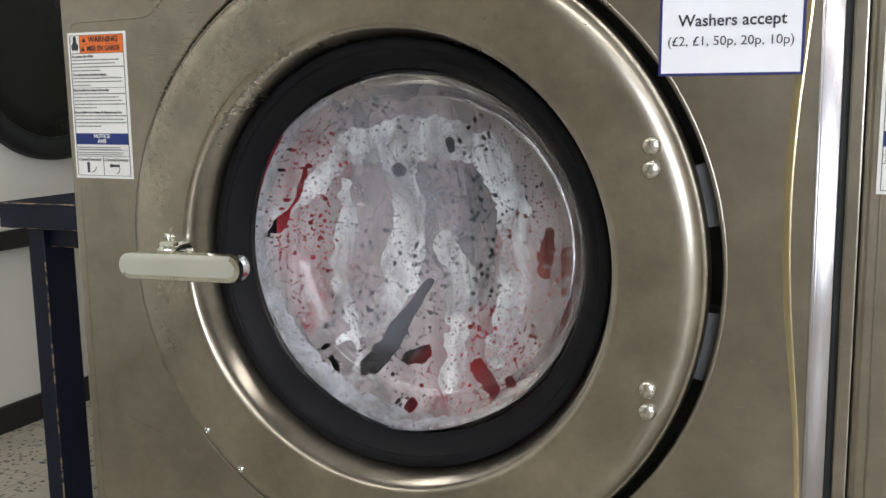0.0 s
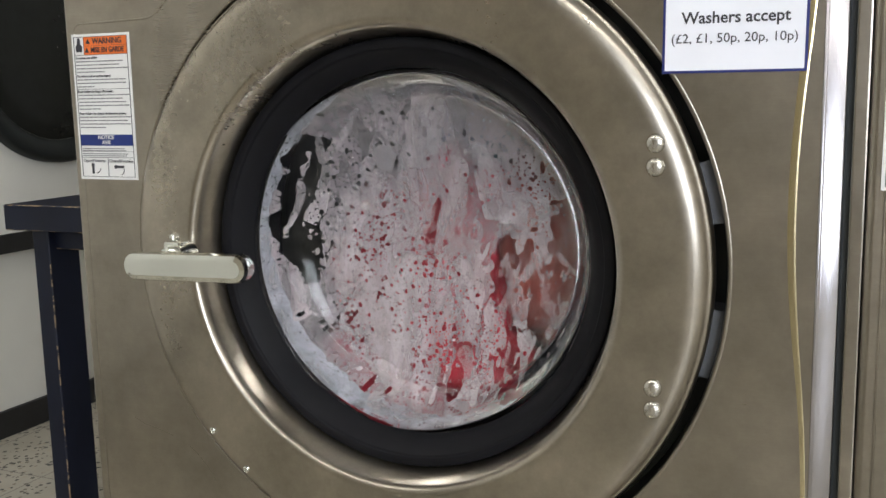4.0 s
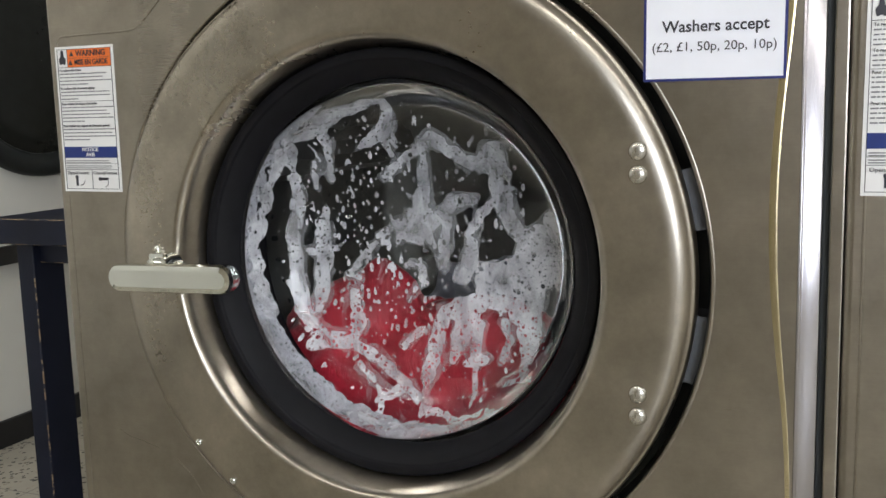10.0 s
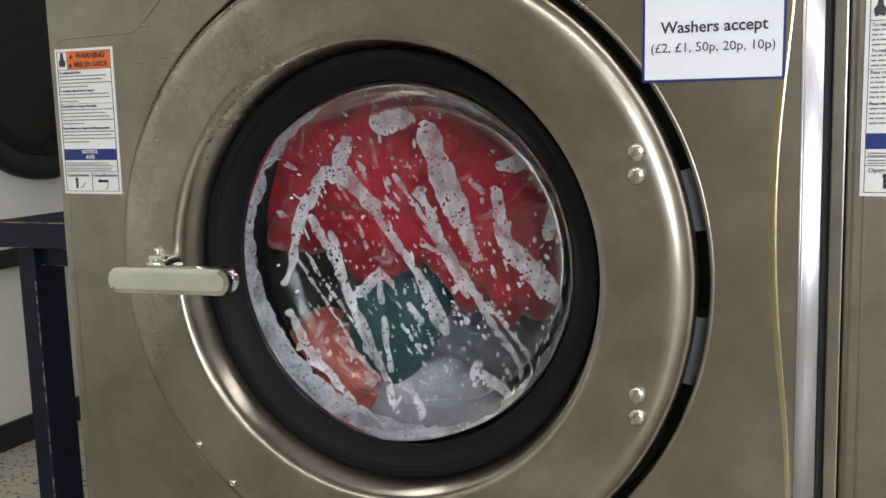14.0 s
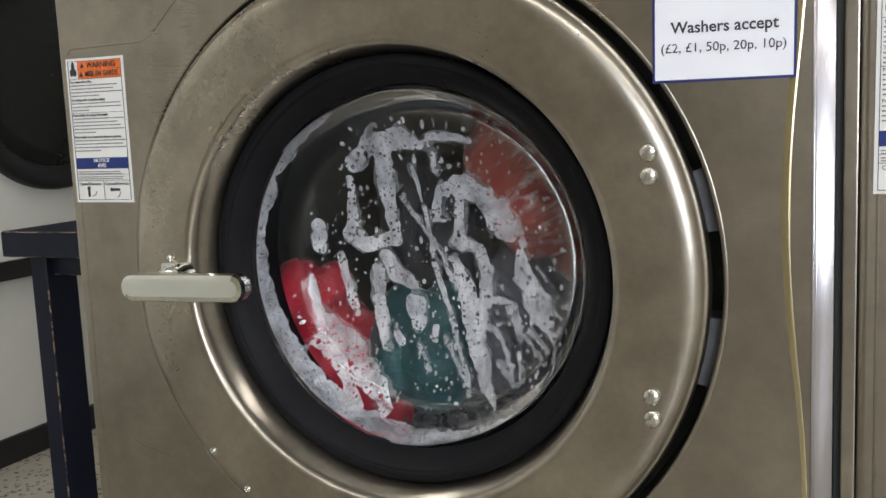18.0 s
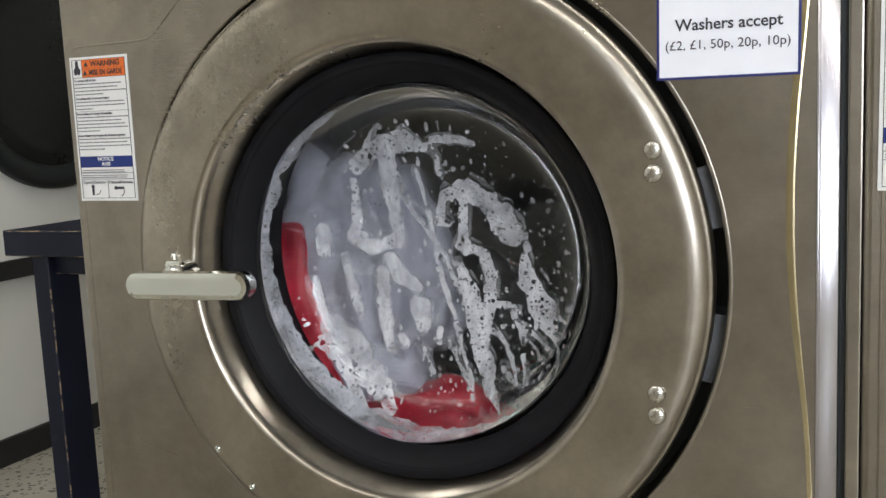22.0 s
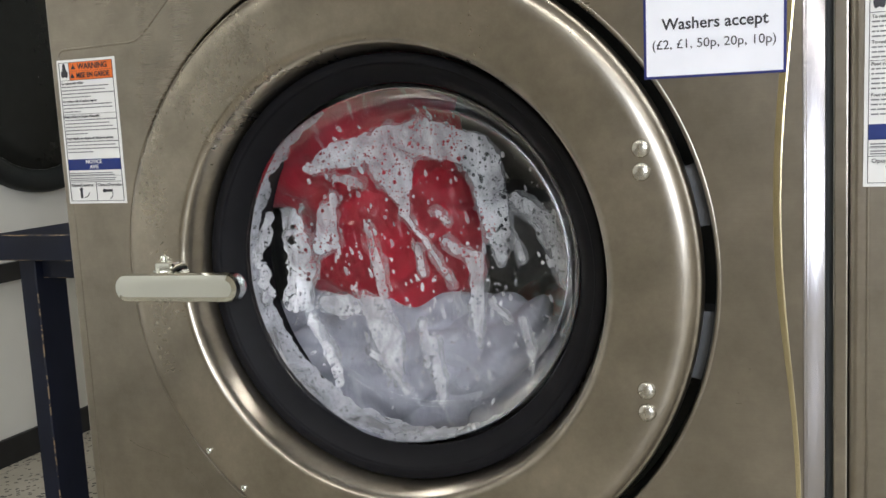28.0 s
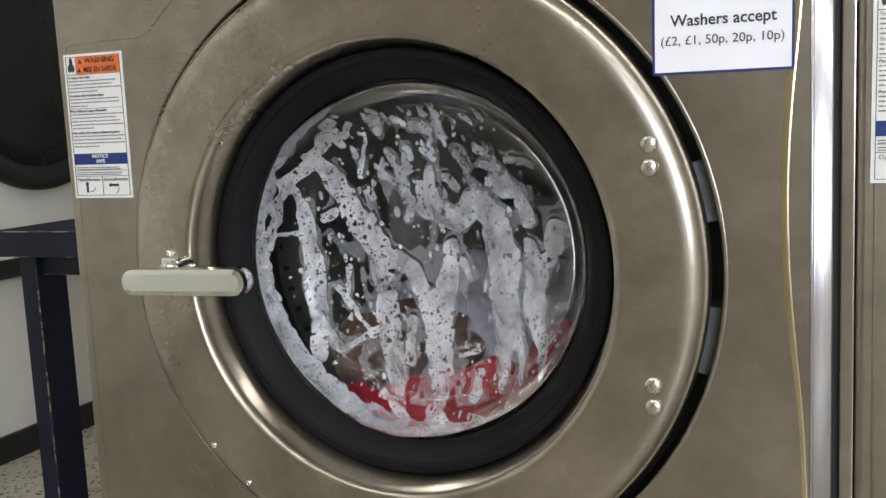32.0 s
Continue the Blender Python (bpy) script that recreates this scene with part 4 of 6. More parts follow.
edge = noise_grid(60, 67, 0, 1.4) * 0.0020 + noise_grid(170, 68, 0, 1.2, 1) * 0.0010 + 0.0003
rough = noise_grid(48, 1, 0, 1.5) * 0.0046 + noise_grid(105, 2, 0, 1.6) * 0.0014
lace = noise_grid(70, 15, 0, 1.5) * 0.0036
STREAM_A = [(-147, 122, 6.2, -171, 84, 6.2, -185, 47, 5.3, -191, 3, 4.8, -187, -39, 4.8, -177, -71, 5.3), (-139, 131, 5.3, -151, 102, 6, -157, 61, 11.7, -165, 15, 12.6, -164, -32, 13.5, -155, -67, 14.4, -137, -95, 13.5), (-136, 135, 6.2, -116, 146, 12.6, -88, 161, 11.4, -54, 174, 7.8, -33, 176, 4.8), (-113, 143, 9, -116, 123, 6.3, -115, 86, 7.2), (-132, 107, 4.5, -134, 75, 4.8), (-128, 127, 2.4, -126, 109, 3.6), (-36, 170, 10.8, -40, 149, 14.4, -63, 130, 12, -76, 122, 5.4), (-51, 133, 6, -37, 115, 6)]
STREAM_B = [(-125, 49, 7.2, -130, 20, 15.6, -130, -15, 18, -134, -50, 14.4, -139, -73, 6), (-149, 0, 6, -115, 3, 4.8), (-49, 89, 6, -30, 105, 8.4, -5, 118, 10.8, 11, 132, 14.4, 31, 118, 15.6, 59, 104, 14.4, 84, 99, 15.6), (0, 110, 8.4, -2, 77, 14.4, -7, 50, 21.6, -16, 28, 28.8), (-5, 33, 21.6, 19, 42, 15.6, 32, 61, 13.2, 56, 61, 9.6), (-63, 18, 4.8, -35, 35, 8.4), (-86, -11, 4.8, -57, 18, 5.4), (25, 39, 12, 23, 11, 13.2, 17, -11, 10.8), (1, 22, 12, 7, 10, 7.2)]
STREAM_C = [(-33, 24, 9.6, -36, 13, 4.8), (86, 120, 16.8, 92, 89, 22.8, 94, 62, 20.4, 107, 30, 18, 124, 18, 18), (61, 43, 7.2, 82, 59, 7.2), (51, 23, 8.4, 64, 40, 8.4), (54, 12, 14.4, 50, -10, 20.4, 41, -24, 16.8), (65, 104, 6, 78, 125, 6, 101, 125, 7.2), (130, 15, 33.6, 123, -22, 38.4, 118, -60, 33.6), (71, -25, 26.4, 118, -23, 38.4, 152, -5, 30), (153, 43, 18, 161, 7, 24, 165, -34, 13.5), (94, -51, 24, 71, -42, 24), (123, -70, 30, 127, -101, 25.2, 124, -123, 11.7)]
STREAM_D = [(140, -123, 3, 98, -140, 5.4), (17, -78, 14.4, 8, -112, 16.8, 0, -146, 10.8, -4, -167, 3.6), (23, -66, 18, 53, -59, 27.6, 41, -93, 22.8, 30, -121, 8.4), (62, -80, 14.4, 60, -119, 8.4, 61, -168, 2.4), (94, -78, 10.8, 100, -93, 8.4, 89, -121, 4.8), (48, -125, 8.4, 71, -118, 8.4), (-93, -49, 10.8, -90, -83, 16.8, -99, -106, 13.2), (-86, -14, 7.2, -102, -29, 6, -86, -31, 6), (-22, -12, 6, -7, -18, 7.2, -4, -34, 6), (-26, -58, 2.4, -16, -40, 2.4), (-29, -109, 7.2, -7, -90, 7.2)]
STREAM_E = [(-138, -106, 12.6, -111, -104, 16.8, -80, -117, 12, -55, -133, 13.2, -24, -153, 12), (-55, -168, 6.3, -24, -158, 13.2, 5, -175, 9.9), (-119, -148, 2.4, -100, -163, 3.8, -62, -181, 4.8, -13, -191, 5.8, 39, -187, 4.8), (2, -179, 7.2, 51, -180, 4.3, 99, -162, 2.4), (-86, -134, 4.8, -58, -160, 5.4, -41, -183, 2.4)]
STREAM = STREAM_A + STREAM_B + STREAM_C + STREAM_D + STREAM_E
BLOTS_A = [(-100, 111, 14.4, -73, 133, 24, -37, 140, 20.4, -14, 129, 8.4), (-84, 139, 5.4, -66, 155, 3.6), (-62, 133, 24, -59, 99, 20.4, -59, 71, 15.6, -57, 49, 14.4, -50, 20, 8.4), (-105, 94, 7.2, -105, 60, 9.6, -107, 31, 16.8, -90, 14, 15.6, -59, 23, 15.6), (-8, 137, 7.2, 22, 139, 8.4, 45, 133, 7.2), (-1, 118, 7.2, 1, 101, 8.4), (-26, 104, 4.2, -15, 54, 3.6, -5, -2, 4.2, 6, -46, 4.8, 20, -90, 4.8, 37, -154, 3.6), (-44, 71, 3, -21, 43, 3, 1, 10, 3.6, 18, -34, 3.6)]
BLOTS_B = [(4, 71, 8.4, -3, 49, 10.8, 9, 46, 5.4), (8, 77, 13.2, 35, 85, 20.4, 58, 71, 20.4, 74, 44, 22.8, 91, 34, 24), (81, 66, 7.2, 103, 18, 7.2), (28, 71, 8.4, 27, 44, 9.6, 25, 21, 15.6, 49, 11, 14.4), (19, -1, 9.6, 30, -28, 15.6, 39, -56, 25.2, 48, -110, 20.4, 57, -142, 13.2, 75, -166, 2.1), (49, 11, 14.4, 57, -16, 12, 54, -49, 14.4, 47, -77, 13.2), (99, 13, 6, 104, -20, 20.4, 118, -45, 27.6, 129, -66, 16.8), (62, -46, 6, 83, -48, 7.2, 95, -74, 10.8, 95, -90, 5.4)]
BLOTS_C = [(59, -76, 5.4, 77, -91, 4.8), (118, -67, 5.4, 138, -81, 5.4, 148, -114, 2.1), (101, -84, 3.6, 125, -108, 2.7), (112, -78, 3.6, 134, -102, 2.7), (-66, 3, 12, -55, -20, 16.8, -31, -31, 10.8), (-76, -14, 13.2, -77, -49, 13.2, -74, -78, 13.2, -71, -106, 6), (-31, -53, 20.4, -28, -76, 18), (-124, 2, 7.2, -116, -32, 10.2, -104, -67, 7.2), (-161, -21, 6, -155, -56, 7.8, -141, -79, 13.2), (-141, -79, 22.8, -117, -102, 28.8, -97, -130, 25.2, -56, -173, 7.8), (-148, -95, 8.1, -108, -143, 6.6, -84, -169, 4.3)]
BLOTS_D = [(-156, -102, 4.2, -153, -115, 2.9), (-133, -137, 2.9, -83, -172, 2.9), (-56, -88, 7.2, -49, -99, 7.2), (-25, -104, 4.8, -15, -131, 5.4), (-7, -80, 5.4, -7, -97, 4.2), (5, -91, 4.8, 31, -144, 4.2), (72, -119, 5.4, 87, -133, 4.2), (-149, 37, 13.2, -147, 14, 13.2), (95, -106, 3.6, 100, -136, 2.2), (77, -97, 3.6, 90, -133, 3)]
BLOTS = BLOTS_A + BLOTS_B + BLOTS_C + BLOTS_D
ZIGZAG_A = [(-98, 164, 3.4, -126, 139, 8.6, -148, 113, 12.6, -168, 80, 8.4), (-164, 97, 2.2, -178, 58, 3.4, -174, 35, 2.4), (-185, 47, 4.3, -188, 19, 5.8, -190, -15, 3.8, -180, -65, 2.9), (-57, 151, 5.4, -85, 142, 5.4, -102, 137, 6.8, -117, 110, 10.2, -129, 87, 12), (-91, 136, 5.4, -86, 97, 6, -83, 74, 4.2), (-130, 81, 12, -156, 54, 8.1, -167, 25, 5.8, -170, -16, 4), (-170, -27, 5.4, -166, -76, 3), (-68, 144, 10.8, -55, 129, 9, -43, 101, 7.2, -35, 67, 4.2), (-54, 151, 5.4, -25, 150, 4.8, 17, 158, 4.8)]
ZIGZAG_B = [(-33, 134, 4.8, -23, 73, 3.6), (-96, 58, 5.4, -111, 29, 7.8, -130, 24, 9, -155, 13, 7.8, -154, -11, 10.8), (-134, -40, 10.8, -116, -35, 7.8, -111, -81, 4.2), (-83, 69, 6.6, -74, 34, 12, -64, 11, 12, -60, -12, 13.2), (-110, 0, 5.4, -103, -23, 10.2, -73, -35, 13.2, -77, -6, 8.4), (-60, -12, 16.8, -61, -46, 20.4, -74, -69, 19.2, -56, -86, 22.8, -38, -74, 13.2), (-44, -91, 13.2, -48, -120, 16.8, -63, -131, 12), (-38, -102, 7.8, -20, -102, 7.2)]
ZIGZAG_C = [(-32, -6, 4.2, -12, -34, 7.8, 5, -51, 14.4, 29, -55, 10.8, 54, -44, 7.2), (25, -17, 5.4, 17, -50, 7.2), (-18, 61, 3, -15, 17, 3.6, -5, -11, 3.6), (5, -79, 5.4, -8, -112, 16.8, 16, -128, 12, 35, -183, 2), (17, -89, 10.8, 43, -104, 10.8), (59, -74, 8.4, 55, -98, 15.6), (53, -152, 7.2, 71, -176, 2.4), (55, -131, 7.2, 76, -162, 3.9), (-5, 122, 16.8, 14, 137, 19.2, 49, 130, 14.4, 80, 98, 13.2, 107, 76, 14.4, 128, 44, 15.6, 137, 7, 14.4, 159, -13, 7.2)]
ZIGZAG_D = [(6, 116, 16.8, 27, 93, 9, 40, 77, 5.4), (60, 71, 4.2, 93, 39, 4.2, 103, 17, 3.6), (50, 50, 7.2, 69, 28, 4.8, 80, 12, 4.2), (5, 50, 6, 22, 28, 11.4, 56, 11, 6.6, 79, -10, 5.4, 107, -31, 7.8), (75, -16, 5.4, 102, -15, 5.4), (101, -31, 7.8, 129, -51, 7.8, 158, -83, 2.1), (100, -53, 15.6, 103, -85, 20.4, 118, -120, 7.2), (135, -98, 3.2, 132, -117, 3.2), (76, -119, 3, 97, -157, 2), (-106, -104, 3.6, -93, -132, 3), (112, 65, 3.6, 132, 23, 3.6)]
ZIGZAG_E = [(-143, -102, 9, -102, -150, 7.8, -61, -180, 4.8), (-159, -78, 3.6, -125, -141, 3.8)]
ZIGZAG = ZIGZAG_A + ZIGZAG_B + ZIGZAG_C + ZIGZAG_D + ZIGZAG_E
RUNS_A = [(-133, 128, 11.4, -121, 98, 22.8, -99, 51, 26.4, -75, 17, 28.8, -68, -29, 22.8, -64, -81, 25.2, -58, -126, 22.8, -53, -159, 9.9), (-136, 122, 8.4, -159, 102, 9.1, -176, 74, 6.7, -188, 35, 4.3), (-159, 96, 6.6, -161, 48, 12.6, -155, 0, 19.2, -154, -46, 19.2, -147, -86, 15.3, -143, -112, 5.4), (-96, 165, 4.3, -132, 128, 6), (-141, 53, 7.2, -119, 63, 7.2), (-188, 30, 2.9, -191, -9, 2.9, -182, -59, 2.9), (-180, 39, 3.6, -167, 36, 5.8), (-78, 147, 4.5, -87, 108, 6), (-84, 85, 4.2, -78, 51, 4.2)]
RUNS_B = [(-126, -29, 7.8, -103, -64, 5.4, -85, -87, 5.4), (-113, -6, 5.4, -117, -35, 5.4), (-127, -104, 6, -79, -81, 6.6), (-148, -70, 8.4, -128, -99, 8.4), (-75, 14, 16.8, -34, -6, 19.2, -17, -40, 22.8, -3, -79, 28.8, 0, -124, 26.4, -1, -167, 12.6), (19, 22, 16.8, 11, -17, 19.2, 4, -57, 22.8), (55, 71, 22.8, 24, 44, 21.6, -10, 67, 27.6, -15, 84, 15.6), (-4, 105, 8.4, -4, 72, 16.8), (-28, 73, 7.2, -36, 50, 7.2), (43, 66, 21.6, 71, 49, 26.4, 81, 11, 33.6, 79, -32, 33.6, 84, -70, 27.6, 84, -97, 16.8)]
RUNS_C = [(111, 23, 13.2, 121, -9, 21.6, 114, -42, 22.8, 125, -84, 16.8, 132, -122, 5.4), (75, 92, 16.8, 103, 81, 16.8, 112, 49, 13.2), (145, 39, 21.6, 139, 12, 20.4, 121, -4, 10.8), (78, -103, 15.6, 78, -141, 7.2), (96, -86, 7.2, 102, -133, 5.4), (30, 5, 7.2, 38, -17, 7.2), (-36, -69, 13.2, -37, -114, 12), (-9, -172, 16.2, 22, -188, 8.6), (42, -172, 5.4, 74, -173, 3.8), (48, -127, 10.8, 43, -154, 9.6), (24, -106, 5.4, 48, -99, 5.4), (-71, -154, 8.1, -32, -180, 5.4), (-112, -155, 2.9, -59, -182, 3.4, -3, -191, 3.4)]
RUNS_D = [(-54, 173, 4.8, -62, 152, 8.4), (-38, 167, 8.1, -29, 161, 7.2), (-18, 155, 10.8, -1, 149, 7.2), (-30, 134, 8.4, -25, 123, 6), (12, 159, 7.2, 13, 145, 6), (-54, 129, 6, -47, 115, 7.2), (-61, 102, 9.6, -50, 93, 7.2), (-42, 107, 9.6, -42, 95, 7.2), (31, 126, 9.6, 41, 109, 9.6), (55, 130, 10.8, 66, 127, 7.2), (14, 99, 8.4, 27, 88, 7.2), (-39, 84, 7.2, -28, 67, 8.4), (45, 168, 5.4, 54, 159, 4), (59, 114, 8.4, 76, 108, 8.4), (94, 118, 8.4, 117, 113, 7.2), (-82, 164, 4.2, -97, 148, 5.4)]
RUNS_E = [(-10, 127, 6, 1, 116, 8.4)]
RUNS = RUNS_A + RUNS_B + RUNS_C + RUNS_D + RUNS_E
DRAG_A = [(-140, 130, 8.2, -146, 92, 23.4, -148, 51, 20.4), (-161, 23, 8.4, -158, -41, 13.2, -164, -83, 3.6), (-158, -41, 10.8, -130, -82, 7.2, -99, -110, 7.2, -101, -151, 5.4), (-113, 40, 16.8, -88, 51, 22.8, -68, 68, 22.8, -48, 96, 27.6, -56, 129, 20.4, -37, 139, 10.8, -7, 149, 5.4), (-63, 124, 7.2, -89, 141, 5.4, -101, 147, 3), (-90, 17, 10.8, -72, 17, 10.8), (-121, 11, 8.4, -98, -12, 8.4), (-32, 134, 7.2, 3, 128, 6.6, 12, 100, 8.4, -7, 84, 15.6, -29, 101, 12)]
DRAG_B = [(-31, 84, 21.6, -15, 62, 22.8, 14, 40, 27.6, 24, 2, 31.2, 48, -9, 20.4, 56, -36, 7.2), (29, -26, 13.2, 23, -54, 10.8, 53, -80, 4.2), (12, 154, 6, 19, 117, 15.6, 42, 105, 21.6, 69, 79, 21.6, 91, 63, 20.4), (19, 117, 15.6, 33, 68, 8.4, 55, 24, 7.2, 89, -18, 7.2, 123, -101, 3.6), (91, 63, 21.6, 113, 37, 19.2, 141, 1, 10.8, 157, -35, 7.2), (83, 9, 15.6, 100, -28, 21.6, 140, -57, 15.6), (60, 24, 9.6, 77, 3, 9.6), (112, 5, 9.6, 117, -22, 9.6)]
DRAG_C = [(-54, 17, 15.6, -37, -11, 15.6, -26, -45, 10.2), (-116, -24, 10.2, -120, -47, 9.6), (-79, -12, 5.4, -65, -29, 8.4), (-86, -35, 7.2, -84, -58, 7.2), (-56, -54, 10.8, -50, -71, 10.8), (-32, -70, 8.4, -23, -95, 7.8), (-81, -72, 12, -84, -104, 12), (4, -66, 5.4, 14, -99, 13.2, 29, -131, 14.4, 48, -165, 4.5), (-10, -50, 6, -5, -72, 5.4), (-50, -119, 7.2, -46, -141, 7.2), (-26, -112, 5.4, -16, -128, 7.2), (-43, -152, 5.4, -26, -177, 2.4), (-18, -161, 7.2, 5, -191, 4.3), (14, -169, 5.4, 27, -183, 3.6)]
DRAG_D = [(-78, -148, 11.7, -60, -174, 13.2, -28, -188, 6.2), (-111, -152, 3.4, -74, -173, 3.4), (-31, -135, 3.6, -28, -151, 3.6), (-8, -100, 3.6, -1, -114, 3.6), (-66, -103, 4.2, -62, -120, 4.2)]
DRAG = DRAG_A + DRAG_B + DRAG_C + DRAG_D
SLANT_A = [(-48, 151, 20.4, -18, 156, 20.4), (-92, 130, 15.6, -114, 91, 15.6), (-101, 102, 15.6, -64, 51, 13.2, -24, -5, 7.2, -1, -43, 10.8, 11, -71, 19.2, 23, -87, 7.2), (9, 134, 26.4, 28, 74, 30, 60, -2, 10.8), (-8, 74, 8.4, 30, -3, 10.8, 71, -67, 6.6, 126, -132, 3), (24, -9, 5.4, 83, -66, 5.4, 140, -122, 2.4), (-120, 97, 13.2, -153, 52, 10.8, -175, -34, 2.7), (-143, 40, 8.4, -116, -12, 10.8, -74, -114, 12, -32, -179, 2.1), (-86, -46, 13.2, -61, -23, 10.8, -43, -39, 5.4)]
SLANT_B = [(-120, 23, 5.4, -99, -52, 5.4, -87, -92, 4.8), (-63, 57, 15.6, -80, 74, 15.6, -97, 85, 12), (-56, -80, 7.2, -49, -136, 5.4), (94, 101, 10.8, 123, 106, 15.6, 155, 92, 5.4), (87, 74, 10.8, 96, 16, 15.6, 141, -25, 25.2, 166, -53, 8.1), (148, 28, 12, 156, 70, 9), (58, 85, 7.2, 69, 74, 7.2), (60, -133, 13.2, 111, -147, 7.8, 122, -147, 2.9), (-24, -156, 10.2, 4, -181, 4.8), (-163, -6, 2.4, -86, -126, 3, -27, -179, 2), (-152, -1, 2.4, -68, -125, 2.4), (-36, 90, 4.8, 2, 35, 6, 47, -30, 4.8)]
SLANT_C = [(-25, -61, 7.2, -10, -77, 6), (-32, -84, 3.6, -7, -116, 3.6), (-61, -28, 4.8, -59, -57, 4.8), (-168, -67, 3, -135, -123, 3.6, -74, -172, 2.4), (-5, 13, 4.8, 18, 2, 6, 47, -47, 4.8)]
SLANT = SLANT_A + SLANT_B + SLANT_C
CREST_A = [(-136, 109, 11.7, -102, 124, 26.4, -54, 128, 38.4, -6, 137, 38.4, 40, 124, 32.4), (-56, 111, 26.4, -32, 60, 9.6), (-30, 132, 32.4, -33, 54, 9.6), (63, 123, 32.4, 76, 75, 32.4, 84, 26, 26.4, 83, -1, 9.6), (105, 69, 10.8, 137, 42, 21.6, 158, 1, 26.4, 170, -44, 7.2), (-169, 59, 10.2, -164, -6, 26.4, -168, -52, 15.3), (-181, 61, 4.3, -191, 7, 4.3, -186, -43, 4.3), (-129, 57, 15.6, -139, 16, 15.6), (-112, 96, 8.4, -83, 90, 8.4), (-121, 74, 7.2, -121, 16, 6, -139, 10, 7.2)]
CREST_B = [(-82, 38, 5.4, -68, -14, 10.8, -61, -59, 8.4), (-30, 49, 4.2, -5, 15, 4.2, 22, -30, 3.6), (19, 20, 8.4, 53, -2, 15.6, 51, -51, 15.6, 56, -95, 5.4), (9, 54, 6, 21, 42, 6), (-18, 15, 6, -13, -19, 6), (-131, -54, 20.4, -76, -60, 26.4, -59, -99, 31.2, -53, -133, 15.6), (-4, -98, 10.2, 9, -163, 10.2), (69, -51, 4.8, 92, -71, 4.8), (110, -70, 8.4, 123, -121, 6.3), (96, 31, 8.4, 112, -1, 4.8), (69, 53, 4.8, 91, 42, 4.8), (-16, -76, 7.2, -10, -126, 6), (-153, -76, 6.3, -109, -146, 4.8)]
CREST_C = [(-83, -111, 6, -34, -155, 7.2)]
CREST = CREST_A + CREST_B + CREST_C
WASH_A = [(-115, 151, 4.3, -95, 138, 15.3, -64, 109, 21.6, -53, 97, 10.8), (-32, 162, 23.4, -15, 123, 31.2, -11, 101, 15.6), (0, 145, 15.6, 35, 148, 15.6, 73, 120, 21.6, 94, 99, 9.6), (-147, 122, 4.3, -168, 91, 5.3, -187, 38, 4.3, -189, -25, 5.3, -167, -93, 4.3), (-125, 99, 9.6, -134, 77, 10.8), (-137, 48, 13.2, -134, 13, 13.2), (-142, 106, 3.6, -158, 61, 5.4, -159, 2, 10.8, -155, -56, 15.6), (-102, 93, 8.4, -82, 53, 7.2, -80, -5, 15.6, -58, -56, 21.6, -41, -101, 21.6)]
WASH_B = [(-57, 58, 32.4, -48, 24, 37.2, -14, -10, 32.4, 21, -55, 20.4, 56, -75, 5.4), (-8, 74, 7.2, 26, 46, 5.4, 24, 12, 4.2), (16, 133, 10.8, 24, 95, 9.6), (-16, -78, 15.6, 8, -111, 21.6, 14, -132, 12), (44, -87, 10.8, 44, -147, 9.6), (-77, -80, 21.6, -59, -125, 31.2, -39, -162, 23.4, -21, -167, 11.7), (86, 72, 6, 84, 29, 7.2, 105, -13, 5.4), (108, 46, 7.2, 140, 14, 10.8, 162, -37, 6.3), (110, -29, 8.4, 139, -33, 8.4), (-138, -69, 15.6, -88, -45, 21.6), (-114, -74, 15.6, -107, -125, 14.4)]
WASH_C = [(-164, 80, 2.4, -179, 16, 3, -171, -54, 3)]
WASH = WASH_A + WASH_B + WASH_C
SWEEP_A = [(-57, 166, 23.4, -61, 117, 31.2, -90, 61, 32.4, -136, 3, 26.4), (-10, 154, 36, -28, 84, 48, -39, 5, 43.2, -46, -63, 43.2), (19, 84, 26.4, 10, 7, 31.2, 3, -72, 31.2), (-107, -89, 42, -51, -109, 54, -58, -163, 31.5), (-124, -20, 42, -95, -77, 42), (50, 106, 20.4, 65, 47, 31.2, 111, 38, 26.4, 134, 44, 9.6), (39, -3, 20.4, 39, -58, 20.4, 34, -103, 9.6), (63, -79, 24, 64, -111, 24), (86, -33, 14.4, 99, -97, 15.6, 105, -152, 3.6), (116, -10, 8.4, 127, -62, 10.2, 150, -98, 2.7)]
SWEEP_B = [(110, -21, 8.4, 81, -55, 7.2), (138, -3, 5.4, 168, -31, 4), (28, -125, 15.6, 49, -173, 10.2), (-8, -134, 8.4, -5, -179, 4.2), (-147, 108, 3.6, -164, 74, 4.2, -183, 6, 3.6), (-133, 130, 3, -143, 96, 5.4), (-176, -41, 5.1, -162, -86, 5.1), (-86, 156, 3.6, -131, 107, 7.6, -158, 26, 14.4)]
SWEEP = SWEEP_A + SWEEP_B
BANDS = [(-177, 38, 9, -103, 111, 30, -31, 122, 45.6, 62, 117, 30, 94, 43, 30, 94, -48, 30, 72, -126, 24), (-45, 100, 30, -37, 33, 39.6, -44, -41, 36, -80, -100, 24, -121, -118, 11.7), (-113, 66, 18, -123, -50, 18, -88, -158, 9), (11, 1, 26.4, 34, -42, 30, 24, -109, 30, 21, -163, 26.4)]
